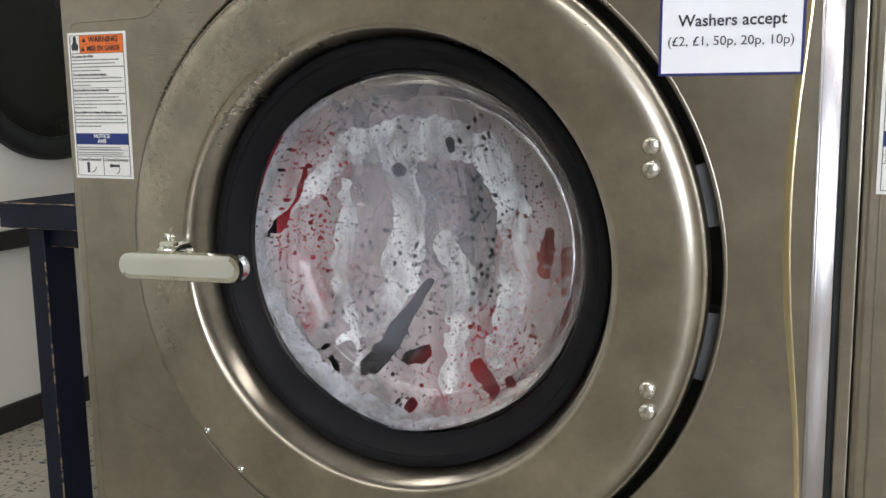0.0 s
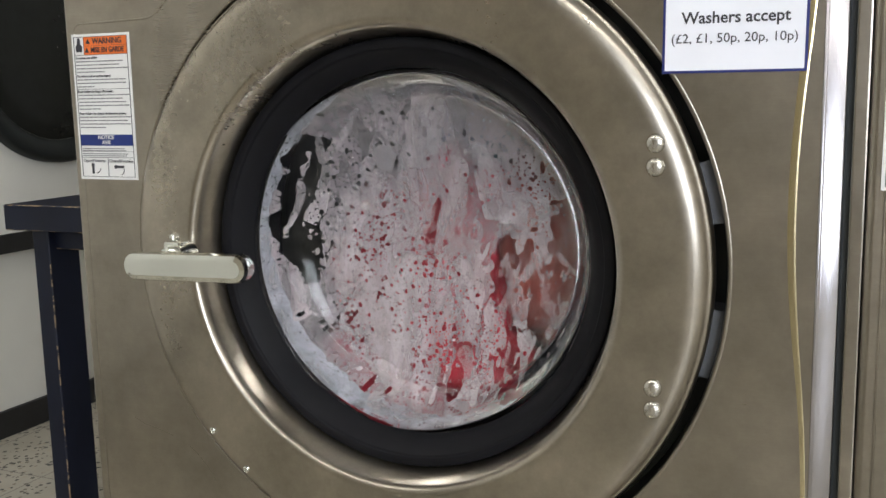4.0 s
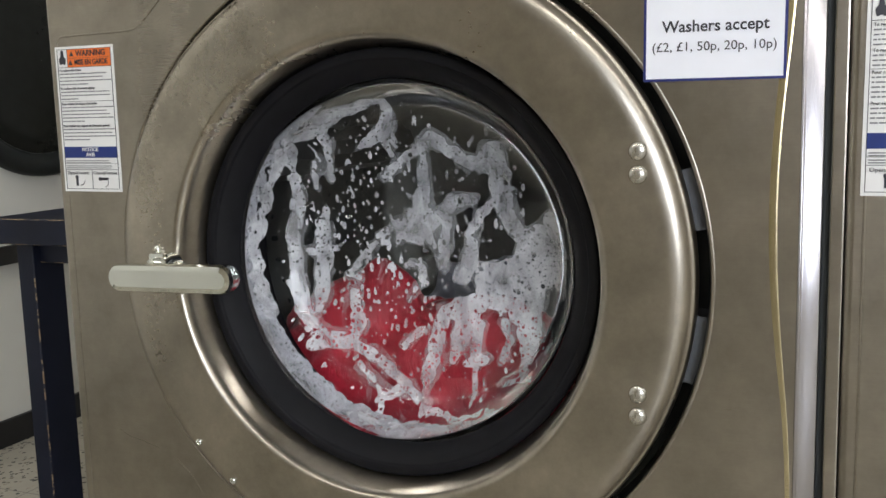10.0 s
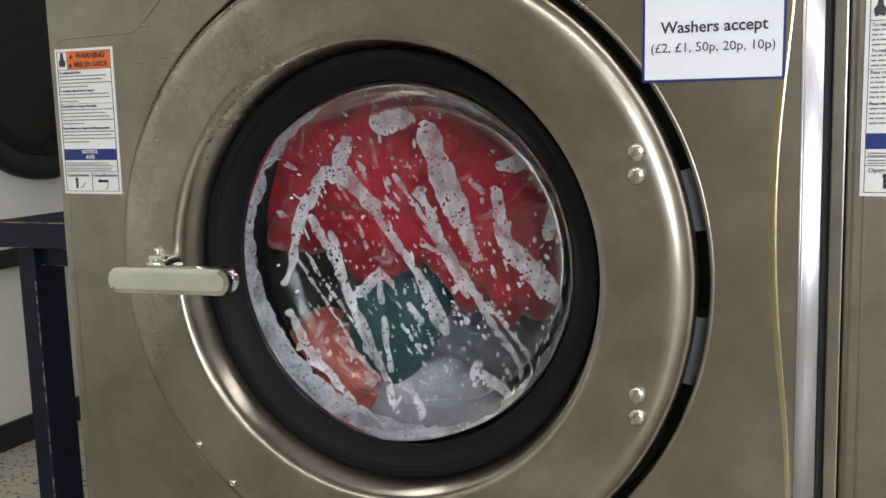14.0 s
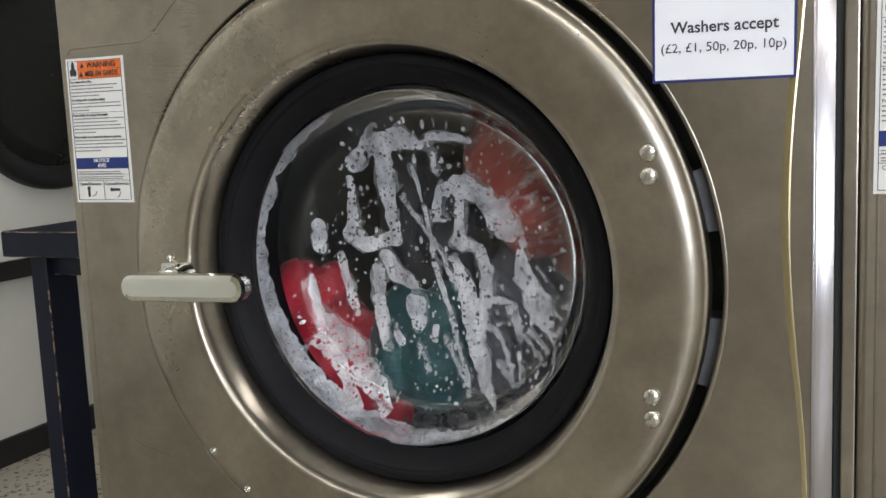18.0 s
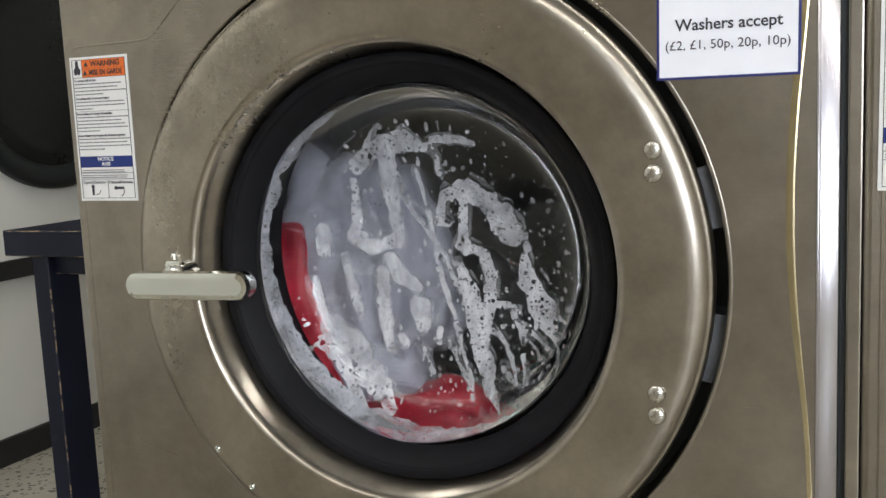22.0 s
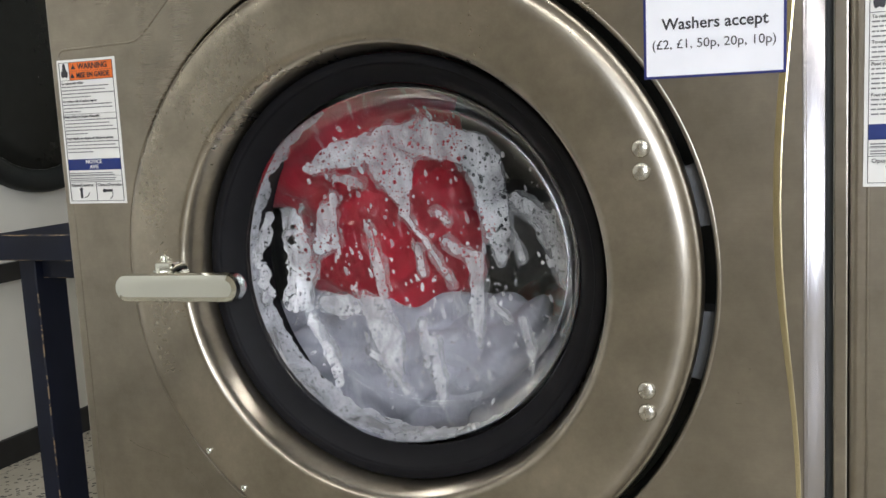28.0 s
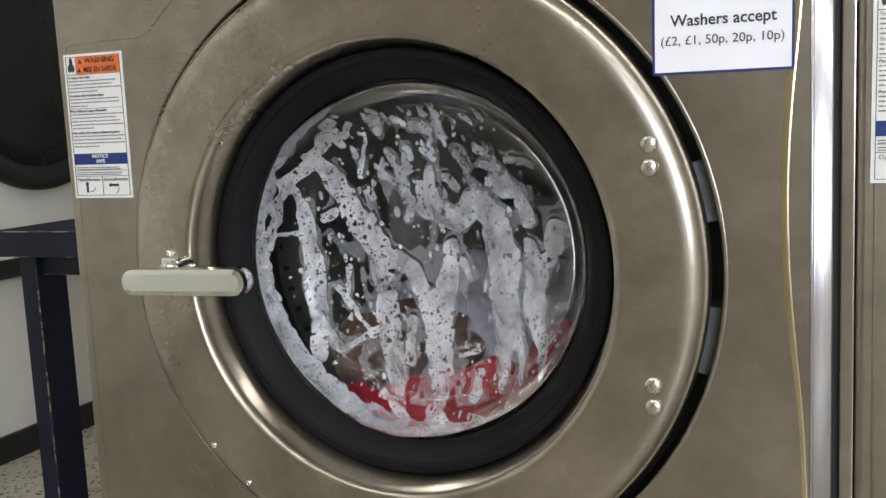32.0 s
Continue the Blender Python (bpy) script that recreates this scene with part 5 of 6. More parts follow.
BARED = [(-13, -45, 7.2, -44, -92, 18, -80, -145, 20.7), (-36, -136, 20.4, -18, -129, 18), (52, -139, 20.4, 77, -161, 12), (19, 116, 13.2, 20, 108, 10.8), (-153, 89, 2.4, -181, 27, 3.6, -185, 14, 4.2), (134, 19, 12, 128, -24, 15.6), (156, -1, 15.6, 157, -73, 13.5), (-23, -181, 6, -15, -184, 4.8), (-48, 85, 12, -48, 83, 12), (94, -148, 9, 104, -149, 5.4), (-122, -136, 3, -103, -159, 2.9)]
STREAKS = [(-34, 162, 22.5, -42, 91, 42, -88, 35, 36, -139, -24, 30), (43, 124, 26.4, 34, 76, 24, 14, 37, 18), (-22, 36, 30, -48, -49, 48, -52, -129, 36), (-108, -6, 36, -121, -76, 30), (92, 145, 18, 132, 93, 18), (96, -19, 15.6, 51, -120, 13.2, 30, -165, 9), (131, -80, 14.4, 103, -144, 6)]
PARTED = [(-156, 102, 6, -179, 48, 6.6), (-162, 34, 10.8, -179, -33, 5.4), (-135, 115, 7.8, -77, 147, 11.7), (86, 64, 15.6, 49, 0, 21.6, 31, -67, 24, -19, -165, 24.3), (45, 113, 10.8, 18, 103, 8.4), (156, -9, 24, 119, -49, 14.4, 98, -126, 9.6), (-137, -114, 12, -77, -165, 16.8), (-110, 63, 4.2, -71, 108, 3.6), (152, -90, 11.7, 138, -117, 4.8)]

# thick early froth, then streaks wiped by the laundry, then runs that settle while the drum rests
veil = noise_grid(16, 2, 12, 1.7) * 0.010 + rough * 0.8
bared = strokes_field(BARED) + rough * 0.5
bands = strokes_field(BANDS, soft=True) + rough
foam_layer(np.minimum(gaps(bands, 30, 30, 1.5), -bared), FOAM_BAND, 0, 1.7, 0.004, 41, "thick bright bands of white soap froth on the door glass", 0, 0, 11)
foam_layer(np.minimum(gaps(veil + 0.0190, 50, 30, 1.8), -bared), FROTH, 0, 1.75, 0.004, 11, "sheet of wet pinkish-white soap froth on the door glass", 0, 0.0030, 11)
for wiped, t0, t1, seed in ((PARTED[:3] + PARTED[-1:], 1.6, 2.5, 31), (PARTED, 2.55, 3.65, 55)):
    parted = strokes_field(wiped) + rough + lace * 0.6
    veil = noise_grid(40, seed - 4, -20, 3.6) * 0.008 + noise_grid(14, seed - 3, -14, 1.8) * 0.008 + rough
    streaks = strokes_field(STREAKS, soft=True) + rough + noise_grid(60, seed + 2, -22, 5) * 0.004
    foam_layer(np.minimum(streaks, -parted), FOAM_BAND, t0, t1, 0.003, seed + 11, "bright smeared streaks of soap froth on the door glass", 0.1, 0, seed)
    foam_layer(np.minimum(gaps(veil + 0.0125, 60, seed + 7, 1.8), -parted), FOAM_THIN, t0, t1, 0.003, seed, "smeared sheet of wet soap froth on the door glass", 0.1, 0.0030, seed)
sweep_foam = spatter(np.maximum(strokes_field(SWEEP) + noise_grid(60, 34, -10, 5) * 0.003, flecks_field(90, 35, 20, 150, -170, 20, 2.2, 4.5, -14)) + edge, 420, 71)
foam_layer(gaps(sweep_foam, 80, 34, 2.6), FOAM_THIN, 3.5, 6.45, 0.006, 12, "streaked white soap foam on the door glass", 0.1, 0, 48)
veil = noise_grid(44, 64, -14, 4.0) * 0.008 + noise_grid(14, 65, -10, 1.8) * 0.008 + rough
parted = strokes_field([(85, -10, 45, 115, -110, 110), (150, 40, 30, 150, -60, 50), (-148, 112, 34, -172, 20, 34, -165, -40, 18), (30, -120, 22, 20, -170, 22), (-10, 40, 12, -16, 10, 12)]) + rough * 1.5 + lace
foam_layer(np.minimum(gaps(veil + 0.009, 70, 66, 2.8), -parted), FROTH, 3.5, 6.45, 0.006, 48, "sheet of wet pinkish soap froth on the door glass", 0.1, 0.0030, 48)
drips = np.maximum(flecks_field(260, 29, -150, 160, -170, 150, 2.2, 4.0, -6), net(40, 57, -8, 4.5, 0.0018, 1.4) + noise_grid(70, 58, -8, 5, 1) * 0.003)
foam_layer(drips, FOAM, 6.5, 7.45, 0.006, 32, "fine drips of soap foam on the door glass", 0.2)
drops = np.maximum(flecks_field(200, 5, -110, 0, -70, 140, 1.9, 1.7, 0), flecks_field(40, 25, -60, 60, -100, 60, 2.0, 2.6, 4))
stream = strokes_field(STREAM)
stream_foam = spatter(gaps(np.maximum(stream + edge, drops), 40, 31, 2.0), 420, 77)
foam_layer(stream_foam, FOAM, 7.4, 13.2, 0.010, 13, "lacy white soap foam running down the door glass", 0.1)
foam_layer(np.minimum(gaps(stream + 0.0030 + rough + lace, 80, 35, 2.6), 0.0006 - stream_foam), FILM, 7.3, 13.2, 0.008, 23, "thin grey film of suds on the door glass", 0.1, 0.0022)
drops = np.maximum(flecks_field(190, 26, -20, 165, -150, 20, 1.9, 1.8, 28), flecks_field(80, 46, -160, 0, -130, 110, 1.8, 4.0, 28))
slant_foam = spatter(np.maximum(strokes_field(SLANT) + edge, drops), 420, 70)
foam_layer(slant_foam, FOAM, 13.3, 14.75, 0.004, 14, "slanting streaks of soap foam on the door glass", 0.15)
drops = np.maximum(flecks_field(70, 47, -90, 60, -170, 30, 2.6, 2.4, 8), flecks_field(80, 48, 20, 120, -120, 20, 1.5, 1.5, 20))
drag_foam = spatter(gaps(np.maximum(strokes_field(DRAG) + edge, drops), 40, 44, 2.4), 420, 63)
foam_layer(drag_foam, FOAM, 14.8, 17.45, 0.006, 43, "dragged white soap foam with round gaps on the glass", 0.2)
foam_layer(np.minimum(gaps(strokes_field(DRAG) + 0.0030 + rough + lace, 60, 45, 2.6), 0.0006 - drag_foam), FILM, 14.8, 17.45, 0.005, 44, "thin grey film of suds on the door glass", 0.2, 0.0022)
drops = np.maximum(flecks_field(120, 8, 60, 165, -150, 0, 1.7, 1.9, 18), flecks_field(70, 9, -40, 60, -150, 130, 1.7, 2.2, 14))
drops = np.maximum(drops, flecks_field(70, 49, 60, 165, 20, 150, 1.4, 1.6, 24))
blots = strokes_field(BLOTS)
blots_foam = spatter(gaps(np.maximum(blots + edge, drops), 40, 32, 2.0), 420, 70)
foam_layer(blots_foam, FOAM, 17.5, 22.65, 0.010, 15, "blots of white soap foam clinging to the door glass", 0.2)
foam_layer(np.minimum(gaps(blots + 0.0016 + rough + lace, 70, 36, 2.6), 0.0006 - blots_foam), FILM, 17.55, 22.65, 0.008, 25, "thin grey film of suds on the door glass", 0.2, 0.0022)
drops = np.maximum(flecks_field(150, 10, 10, 165, -110, 130, 1.8, 2.2, 32), flecks_field(110, 17, -70, 60, -165, -70, 1.5, 1.4, 4))
zigzag = strokes_field(ZIGZAG)
zigzag_foam = spatter(np.maximum(zigzag + edge, drops), 420, 77)
foam_layer(zigzag_foam, FOAM, 22.72, 26.9, 0.006, 16, "slanting flecks of soap foam on the door glass", 0.2)
foam_layer(np.minimum(gaps(zigzag + 0.0014 + rough + lace, 60, 39, 2.6), 0.0006 - zigzag_foam), FILM, 22.75, 26.9, 0.005, 36, "thin grey film of suds on the door glass", 0.2, 0.0022)
crest = strokes_field(CREST)
crest_foam = spatter(gaps(np.maximum(crest + edge, flecks_field(110, 50, -130, 150, -120, 120, 2.0, 2.6, 12)), 50, 40, 3), 420, 70)
foam_layer(crest_foam, FOAM, 27.05, 28.35, 0.006, 18, "crest of white froth dragged over the door glass", 0.1)
foam_layer(np.minimum(gaps(crest + 0.004 + rough + lace, 60, 51, 2.6), 0.0006 - crest_foam), FILM, 27.05, 28.35, 0.006, 45, "thin grey film of suds on the door glass", 0.1, 0.0022)
wash = strokes_field(WASH)
wash_foam = spatter(gaps(np.maximum(wash + edge, flecks_field(90, 52, -170, -60, -100, 120, 1.9, 2.4, 6)), 50, 53, 3), 420, 63)
foam_layer(wash_foam, FOAM, 28.45, 29.3, 0.006, 46, "washed-down white froth with dark gaps on the glass", 0.1)
foam_layer(np.minimum(gaps(wash + 0.0045 + rough + lace, 60, 54, 2.6), 0.0006 - wash_foam), FILM, 28.45, 29.3, 0.006, 47, "thin grey film of suds on the door glass", 0.1, 0.0022)
drops = flecks_field(110, 12, -110, 90, 60, 180, 2.6, 1.9, 4)
runs = strokes_field(RUNS)
runs_foam = spatter(gaps(np.maximum(runs + edge, drops + rough * 0.5), 50, 33, 2.2), 420, 63)
foam_layer(runs_foam, FOAM, 29.42, 40, 0.012, 19, "thick runs of white soap foam sliding down the glass", 0.2)
film = np.maximum(runs + 0.0035, net(30, 45, 2, 2.0, 0.0026 - 0.010 * np.clip(GZ, -0.12, 0.20), 0.9)) + rough + lace
foam_layer(np.minimum(gaps(film, 90, 37, 3.0), 0.0006 - runs_foam), FILM, 29.45, 40, 0.010, 29, "thin grey film of suds on the door glass", 0.2, 0.0022)


def rim_foam():
    """The thick crescent of foam that stays on the bowl's side wall, widest below."""
    ang = np.degrees(np.arctan2(GZ, GX)) % 360
    body = np.minimum(np.clip((ang - 118) / 30, -1, 1), np.clip((322 - ang) / 45, -1, 1)) * 0.012
    ragged = noise_grid(26, 14) * 0.5 + noise_grid(80, 16) * 0.5
    wide = GR - (0.1918 - 0.0055 * np.clip((ang - 175) / 45, 0, 1) + 0.0050 * np.clip((ang - 270) / 40, 0, 1)) + ragged * 0.0040
    for (me, c), small in foam_meshes(np.minimum(body, wide), 0.1952, 60, 1, 0.0012):
        me.materials.append(FOAM_THICK)
        me.materials.append(FOAM_BACK)
        ob = tagged(new("foam_flecks" if small else "foam_collar", me), "white foam collar round the lower rim of the glass", "foam", "", "stuff")
        ob.location = (c[0], c[1], c[2] + ZC)


rim_foam()


# ---- laundry ----
def garment(name, material, half, seed, label, folds=30.0, depth=0.36):
    """A sodden, crumpled piece of laundry with deep folds."""
    bm = bmesh.new()
    bmesh.ops.create_icosphere(bm, subdivisions=5, radius=1.0)
    off = Vector((seed * 5.1, seed * 2.7, seed * 9.3))
    for v in bm.verts:
        p = v.co.copy()
        q = Vector((p.x * half[0], p.y * half[1], p.z * half[2]))
        w = noise.noise_vector(q * 9 + off) * 0.045
        s = q + w
        ridge = abs(math.sin(s.x * folds * 1.3 + s.z * folds * 0.25 + 1.6 * noise.noise(q * 9 + off)))
        ridge2 = abs(math.sin(s.z * folds * 0.5 - s.x * folds * 0.5 + s.y * folds + 1.5 * noise.noise(q * 12 + off)))
        lump = noise.noise(q * 11 + off) + 0.5 * noise.noise(q * 25 + off)
        k = 0.88 + depth * (0.40 * ridge ** 0.8 + 0.22 * ridge2 - 0.28) + 0.18 * lump
        v.co = (q.x * k, q.y * min(k, 1.0), q.z * k)
    ob = part(name, bm, material, smooth=True)
    return tagged(ob, label, "laundry", "laundry in the drum")


RED_TOWEL = garment("red_towel", RED, (0.150, 0.066, 0.192), 1, "wet bright red towel with clinging suds")
RED_SHIRT = garment("red_shirt", RED, (0.118, 0.065, 0.152), 2, "wet red shirt streaked with suds", 30)
CORAL_TOP = garment("coral_top", CORAL, (0.09, 0.058, 0.135), 3, "wet coral cotton top", 28)
WHITE_SHEET = garment("white_sheet", WHITE, (0.150, 0.068, 0.205), 4, "bundled wet white bed sheet", 40, 0.42)
WHITE_SHIRT = garment("white_shirt", WHITE, (0.10, 0.06, 0.13), 5, "crumpled wet white shirt", 44, 0.42)
TEAL_TOP = garment("teal_top", TEAL, (0.075, 0.055, 0.105), 6, "dark teal cotton top", 28)
BROWN_TOP = garment("brown_trousers", BROWN, (0.085, 0.06, 0.12), 7, "wet brown patterned trousers", 30)
BLACK_TOP = garment("black_jumper", DARK, (0.10, 0.06, 0.12), 8, "sodden plain black wool jumper", 24)


# ---- movement ----
# seconds at which the red towel climbs past the side of the drum, first turning one way, then the other
PASS_A = [-0.55, 0.45, 1.4, 2.35, 3.4, 4.45, 5.5, 6.3, 7.1, 8.15]
PASS_B = [11.5, 12.6, 13.75, 14.85, 15.95, 17.05, 18.15, 19.25, 20.3, 21.35, 22.4, 23.5, 24.6, 25.68, 26.75, 27.8, 28.8, 29.9]
REST_A, REST_B, END_B = 7.55, 11.95, 29.35
LOOP = [(0.0, -0.125, 0.02), (0.1, -0.115, 0.07), (0.2, -0.08, 0.11), (0.28, -0.02, 0.11), (0.36, 0.03, 0.04), (0.45, 0.06, -0.05),
        (0.55, 0.07, -0.135), (0.65, 0.01, -0.165), (0.75, -0.06, -0.155), (0.87, -0.115, -0.095), (1.0, -0.125, 0.02)]


# where single pieces pass close by the glass: time, x, y, z, turn
RED_TOWEL_PINS = [(0, -0.284, 0.205, 0.020, 0), (1, 0.064, 0.205, -0.105, 20), (2, -0.005, 0.205, 0.043, 10), (3, -0.050, 0.205, 0.077, 60), (6, 0.064, 0.205, -0.117, 10), (7, 0.205, 0.205, -0.090, 5), (8, 0.029, 0.205, -0.190, 65), (12, -0.176, 0.205, -0.140, -50), (13, -0.205, 0.205, 0.010, -12), (14, -0.119, 0.205, 0.100, 75), (17, -0.256, 0.205, -0.083, -10), (18, -0.235, 0.205, -0.235, 45), (19, -0.096, 0.205, -0.242, 80), (20, -0.285, 0.2, -0.002, 0), (21, -0.318, 0.2, -0.060, 0), (22, -0.310, 0.2, -0.120, 0), (23, -0.152, 0.5, -0.241, 90), (24, -0.020, 0.205, 0.056, 65), (25, 0.029, 0.205, -0.048, -10)]
RED_TOWEL_LATE_PINS = [(25.5, -0.233, 0.205, -0.140, -30), (27.5, -0.277, 0.205, -0.066, 0), (28, -0.153, 0.205, 0.168, 75), (28.5, -0.050, 0.205, -0.254, 90), (29, -0.005, 0.205, 0.245, 70)]
RED_SHIRT_PINS = [(0, 0.049, 0.215, -0.211, 60), (1, -0.124, 0.215, -0.246, 80), (2, -0.101, 0.215, -0.165, 20), (3, -0.193, 0.215, -0.177, 20), (6, 0.003, 0.215, -0.223, 80), (7, 0.075, 0.215, -0.235, 40), (8, -0.066, 0.215, -0.235, 85), (12, 0.003, 0.215, -0.235, 80), (13, -0.165, 0.215, -0.160, -20), (14, 0.049, 0.215, 0.042, -20), (17, -0.198, 0.215, -0.205, 20), (18, -0.233, 0.215, -0.164, 0), (19, -0.238, 0.215, -0.157, -20), (20, -0.104, 0.2, -0.265, 80), (21, -0.073, 0.2, -0.275, 85), (22, -0.050, 0.2, -0.281, 90), (23, -0.038, 0.2, -0.282, 90), (24, -0.015, 0.205, -0.150, 85), (25, -0.101, 0.215, 0.123, 80)]
RED_SHIRT_LATE_PINS = [(25.5, -0.154, 0.215, -0.240, 60), (27.5, -0.249, 0.215, -0.139, 0), (28, -0.101, 0.215, 0.019, 80), (29, -0.242, 0.215, 0.151, 40)]
CORAL_TOP_PINS = [(0, 0.131, 0.21, -0.061, 0), (1, 0.119, 0.21, -0.198, 40), (2, 0.028, 0.21, -0.198, 50), (3, -0.007, 0.21, -0.107, 25), (6, -0.156, 0.21, -0.003, 10), (7, -0.050, 0.215, 0.125, -12), (14, -0.203, 0.21, -0.200, 50), (17, 0.096, 0.21, 0.088, -25), (18, 0.108, 0.21, 0.088, -25), (29.5, -0.007, 0.21, -0.084, 10)]
WHITE_SHEET_PINS = [(0, -0.152, 0.27, 0.012, 0), (1, -0.128, 0.27, 0.036, 20), (7, -0.225, 0.225, -0.040, 5), (13, -0.10, 0.45, -0.20, -15), (20, -0.219, 0.24, -0.114, -20), (21, -0.200, 0.24, -0.078, 0), (22, -0.175, 0.24, -0.070, 0), (23, -0.190, 0.24, -0.020, 0), (24, -0.325, 0.24, -0.025, 0), (25, -0.201, 0.24, -0.202, -50), (25.5, -0.007, 0.21, 0.065, -50), (27.5, -0.076, 0.21, 0.065, -60), (28, -0.121, 0.21, -0.164, 85), (28.5, -0.066, 0.24, 0.039, 0), (29, 0.040, 0.24, -0.102, 0)]
WHITE_SHIRT_PINS = [(13, -0.010, 0.22, -0.050, -14), (14, -0.054, 0.24, -0.255, 85), (20, -0.208, 0.24, -0.173, -20), (21, -0.196, 0.24, -0.161, 0), (22, -0.172, 0.24, -0.173, 0), (23, -0.160, 0.24, -0.173, 40), (25, -0.260, 0.24, -0.117, 0), (25.5, 0.075, 0.24, -0.031, -30), (27.5, 0.028, 0.24, 0.016, -40), (28, 0.049, 0.215, -0.165, 50), (28.5, -0.208, 0.24, -0.078, 0), (29, -0.054, 0.24, -0.232, 80)]
TEAL_TOP_PINS = [(14, -0.092, 0.22, -0.097, 30), (17, -0.080, 0.22, -0.132, 0), (18, -0.060, 0.20, -0.130, 20), (19, -0.069, 0.22, -0.155, -20), (20, 0.001, 0.22, -0.225, 60)]
BROWN_TOP_PINS = [(27.5, -0.025, 0.225, -0.203, 80), (28.5, -0.048, 0.225, -0.203, 80), (29, -0.222, 0.225, -0.064, 0)]



def turns(t):
    """Whole and part turns made by time t in its spell of tumbling."""
    times = PASS_A if t < 9.5 else PASS_B
    return float(np.interp(t, times, range(len(times))))


def loop(ph):
    ph %= 1.0
    ks = [p[0] for p in LOOP]
    return float(np.interp(ph, ks, [p[1] for p in LOOP])), float(np.interp(ph, ks, [p[2] for p in LOOP]))


def tumble(ob, lag, reach, depths, rest_a, rest_b, start=0.0, pins=()):
    """Rows for a piece of laundry: it climbs, drops and slides round the drum, and lies still while the drum rests.
    rest_a, rest_b: x, y, z and turn in the two rests."""
    rows = []
    # the turn nearest to a that lays the piece like goal
    near = lambda a, goal: goal + 180 * round((a - goal) / 180)

    def row(t, x, y, z, turn):
        for pt, px, py, pz, pa in pins:
            k = max(0.0, 1 - abs(t - pt) / 0.3)
            k = k * k * (3 - 2 * k)
            x, y, z = x + k * (px - x), y + k * (py - y), z + k * (pz - z)
            k = max(0.0, 1 - abs(t - pt) / 0.4)
            turn += k * k * (3 - 2 * k) * (near(turn, pa) - turn) if k else 0
        k = min(1.0, max(0.0, (y - 0.36) / 0.1))
        x, z = x * (1 - 0.5 * k), z + k * (-0.205 - z)
        rows.append((t, pose(x, y, z + ZC, 0, turn, 0)))

    y_at = lambda t: float(np.interp(t, [d[0] for d in depths], [d[1] for d in depths]))
    t = 0.0
    while t < REST_A - 1e-6:
        n = turns(t) - lag
        x, z = loop(n)
        row(t, -x * reach, y_at(t), z * reach, -360 * n + start)
        t += 0.1
    last = -360 * (turns(REST_A) - lag) + start
    a = near(last, rest_a[3])
    row(8.0, *rest_a[:3], a + 8)
    row(8.6, rest_a[0] - 0.012, rest_a[1], rest_a[2] - 0.004, a + 3)
    row(10.0, rest_a[0] - 0.012, rest_a[1], rest_a[2] - 0.005, a + 2)
    row(REST_B - 0.1, rest_a[0] - 0.012, rest_a[1], rest_a[2] - 0.005, a + 2)
    for early in (12.0, 12.2):
        row(early, rest_a[0] - 0.012, rest_a[1], rest_a[2] - 0.005, a + 5)
    first = 360 * (turns(12.5) - lag)
    shift = near(a + 40, first) - first
    t = 12.5
    while t < END_B + 1e-6:
        n = turns(t) - lag
        x, z = loop(n)
        row(t, x * reach, y_at(t), z * reach, 360 * n + shift)
        t += 0.1
    last = 360 * (turns(END_B) - lag) + shift
    b = near(last, rest_b[3])
    row(29.75, *rest_b[:3], b)
    row(32.0, rest_b[0], rest_b[1], rest_b[2] - 0.003, b + 1)
    walk(ob, rows)


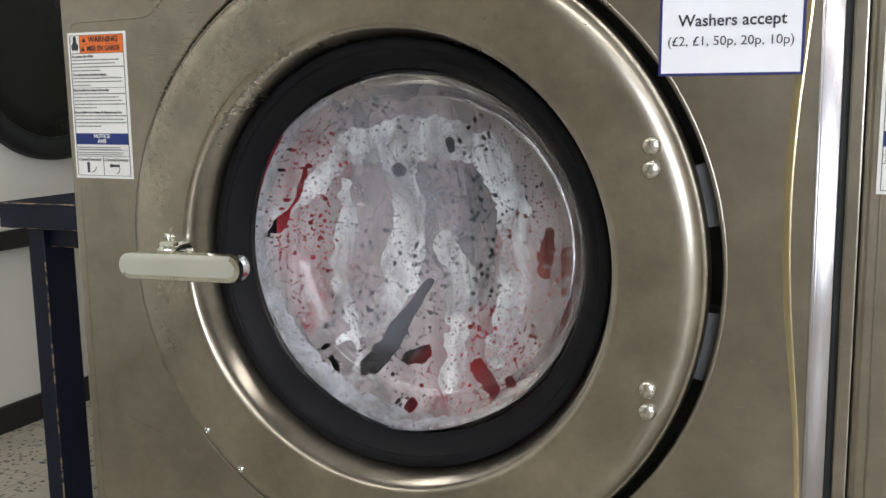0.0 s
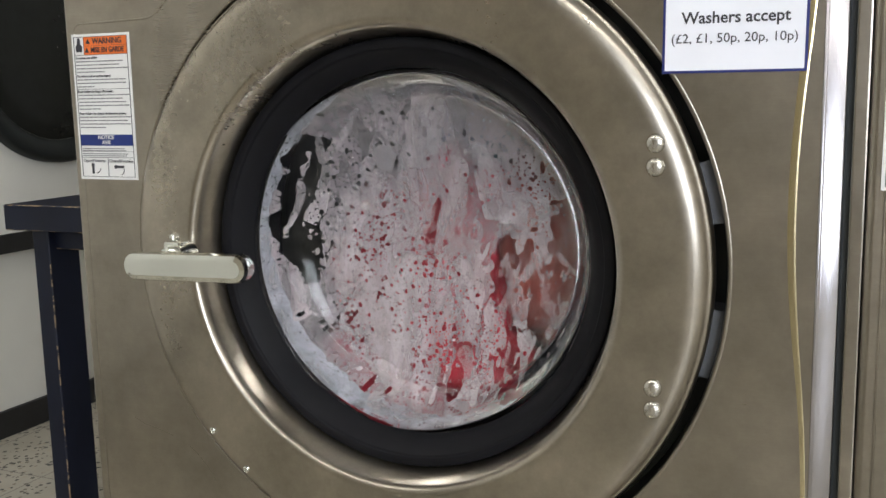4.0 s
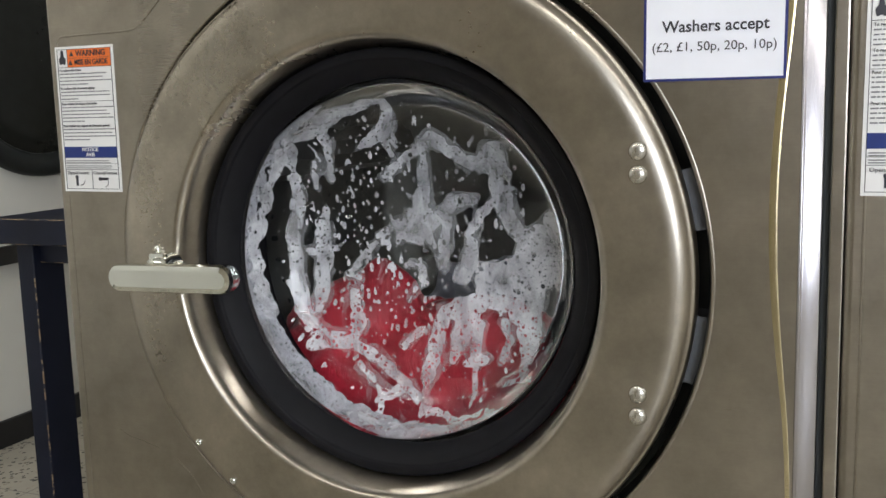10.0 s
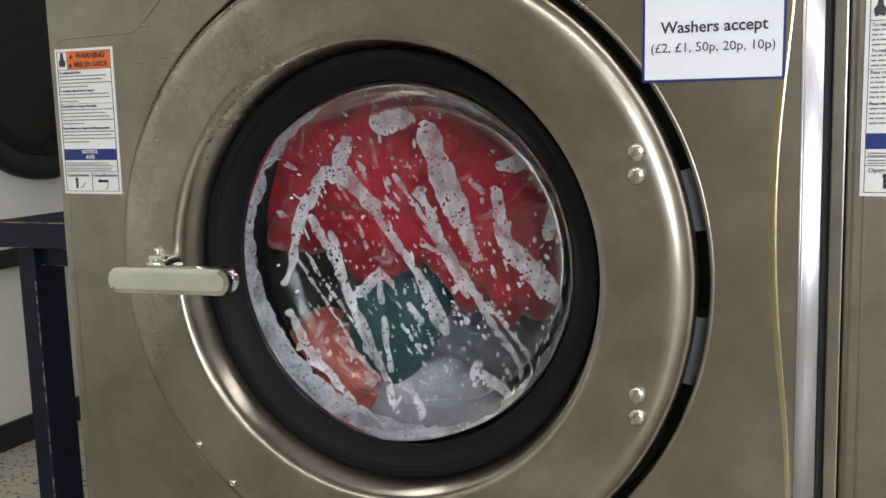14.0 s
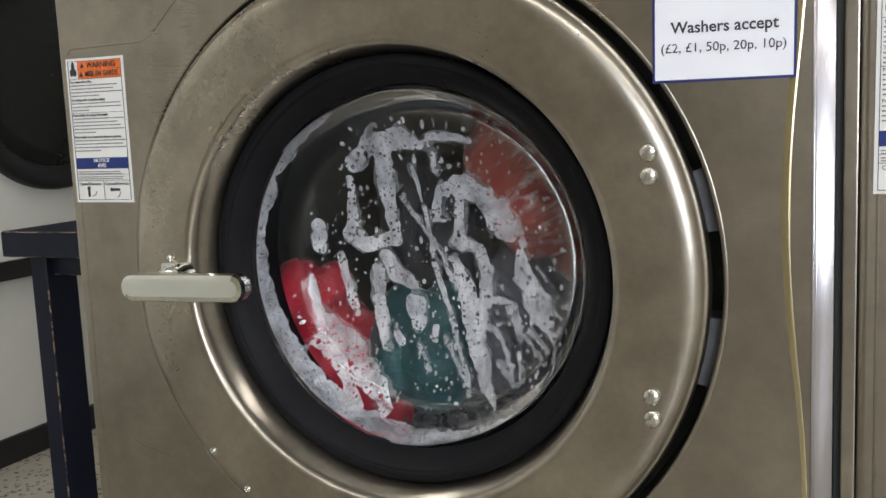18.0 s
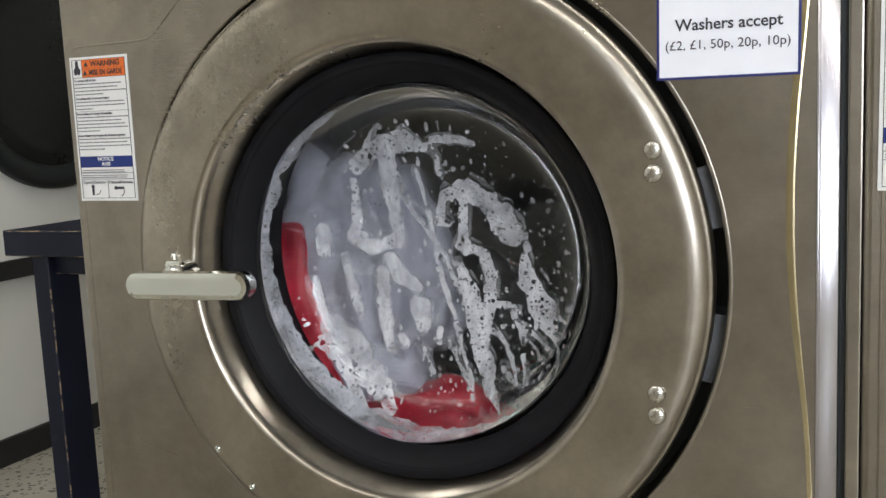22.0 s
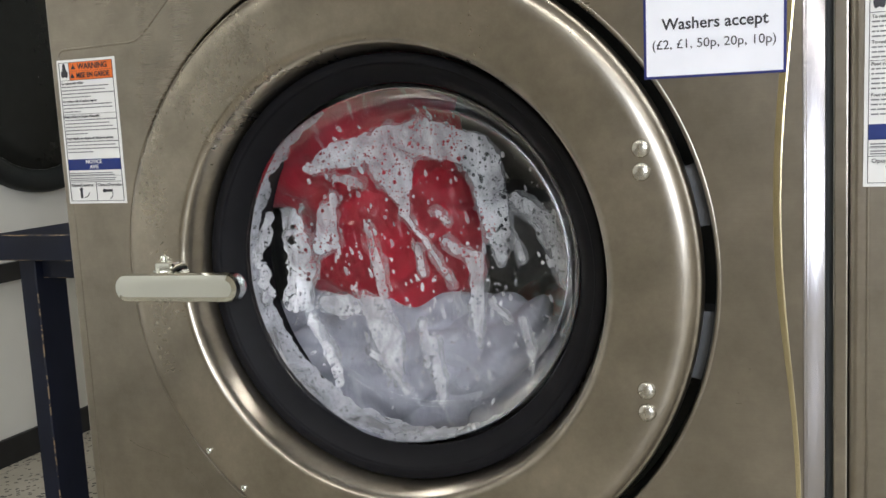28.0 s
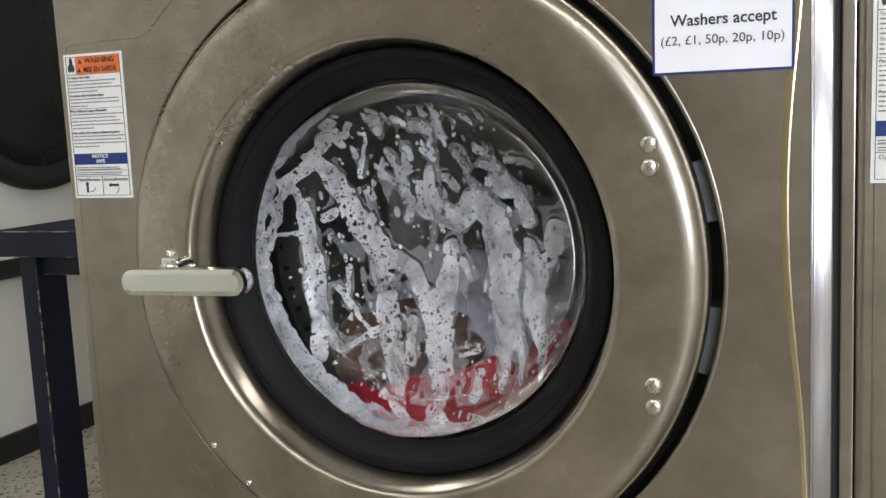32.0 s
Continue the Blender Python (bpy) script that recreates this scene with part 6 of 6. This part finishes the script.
def motions():
    """All that moves: the drum, the laundry and the foam."""
    drum_rows = []
    for k in range(321):
        t = k * 0.1
        if t <= REST_A:
            a = -360 * turns(t)
        elif t <= REST_B:
            a = -360 * turns(REST_A) - 12 * min(1, (t - REST_A) / 0.4)
        elif t <= END_B:
            a = -360 * turns(REST_A) - 12 + 360 * (turns(t) - turns(REST_B))
        else:
            a = -360 * turns(REST_A) - 12 + 360 * (turns(END_B) - turns(REST_B)) + 20 * min(1, (t - END_B) / 0.3)
        drum_rows.append((t, pose(0, 0, 0, 0, a, 0)))
    walk(DRUM, drum_rows)
    front = [(0, 0.205), (32, 0.205)]
    tumble(RED_TOWEL, 0.0, 1.0, front, (-0.085, 0.205, -0.180, 80), (-0.03, 0.21, -0.272, 90), pins=RED_TOWEL_PINS + RED_TOWEL_LATE_PINS)
    tumble(RED_SHIRT, 0.13, 0.95, [(0, 0.215), (32, 0.215)], (0.060, 0.215, -0.185, 100), (0.15, 0.22, -0.215, 50), pins=RED_SHIRT_PINS + RED_SHIRT_LATE_PINS)
    tumble(CORAL_TOP, -0.40, 0.95, [(0, 0.23), (7.4, 0.23), (8, 0.5), (16.6, 0.5), (16.9, 0.23), (18.2, 0.23), (18.6, 0.5), (29.1, 0.5), (29.4, 0.22), (32, 0.22)], (0.03, 0.5, -0.12, 90), (0.09, 0.215, -0.235, 75), pins=CORAL_TOP_PINS)
    tumble(WHITE_SHEET, 0.37, 1.0, [(0, 0.34), (6.5, 0.34), (12.5, 0.27), (13.4, 0.27), (13.8, 0.42), (19.2, 0.42), (19.7, 0.24), (32, 0.23)], (-0.02, 0.45, -0.17, 90), (0.05, 0.29, -0.165, 100), pins=WHITE_SHEET_PINS)
    tumble(WHITE_SHIRT, 0.52, 0.9, [(0, 0.42), (13.5, 0.42), (14, 0.26), (14.4, 0.42), (19.4, 0.42), (20, 0.25), (32, 0.245)], (0.08, 0.46, -0.21, 90), (-0.12, 0.29, -0.165, 75), pins=WHITE_SHIRT_PINS)
    tumble(TEAL_TOP, 0.20, 0.55, [(0, 0.30), (6.5, 0.3), (7.2, 0.5), (13.5, 0.5), (13.9, 0.25), (20.1, 0.25), (20.5, 0.5), (32, 0.5)], (0.12, 0.28, -0.12, 60), (-0.10, 0.42, -0.16, 90), pins=TEAL_TOP_PINS)
    tumble(BROWN_TOP, 0.72, 0.9, [(0, 0.5), (27, 0.5), (27.4, 0.23), (27.6, 0.23), (27.9, 0.5), (28.1, 0.5), (28.4, 0.23), (32, 0.23)], (-0.12, 0.44, -0.16, 90), (-0.10, 0.225, -0.155, 70), pins=BROWN_TOP_PINS)
    tumble(BLACK_TOP, 0.86, 0.75, [(0, 0.33), (32, 0.34)], (0.125, 0.27, -0.10, 45), (0.10, 0.46, -0.16, 90))
    for ob, c, t0, t1, slip, u in FOAMS:
        stay = lambda k: pose(c[0], c[1], c[2] + ZC - slip * k)
        pool = pose(c[0] * 0.7, 0.30 + 0.22 * u, ZC - 0.262 + 0.02 * u, -80, 0, 0)
        mid = pose(c[0] * 0.9, c[1] + 0.035, ZC + min(c[2], 0) * 0.8 - 0.09, -30, 0, 0)
        rows = []
        if t0 > 0:
            rows += [(0, pool), (t0 - 0.35, pool), (t0 - 0.15, mid), (t0, stay(0))]
        else:
            rows += [(0, stay(0))]
        if t1 < 32:
            rows += [(t1, stay(1)), (t1 + 0.15, mid), (t1 + 0.35, pool), (32, pool)]
        else:
            rows += [(32, stay(1))]
        walk(ob, rows)


motions()
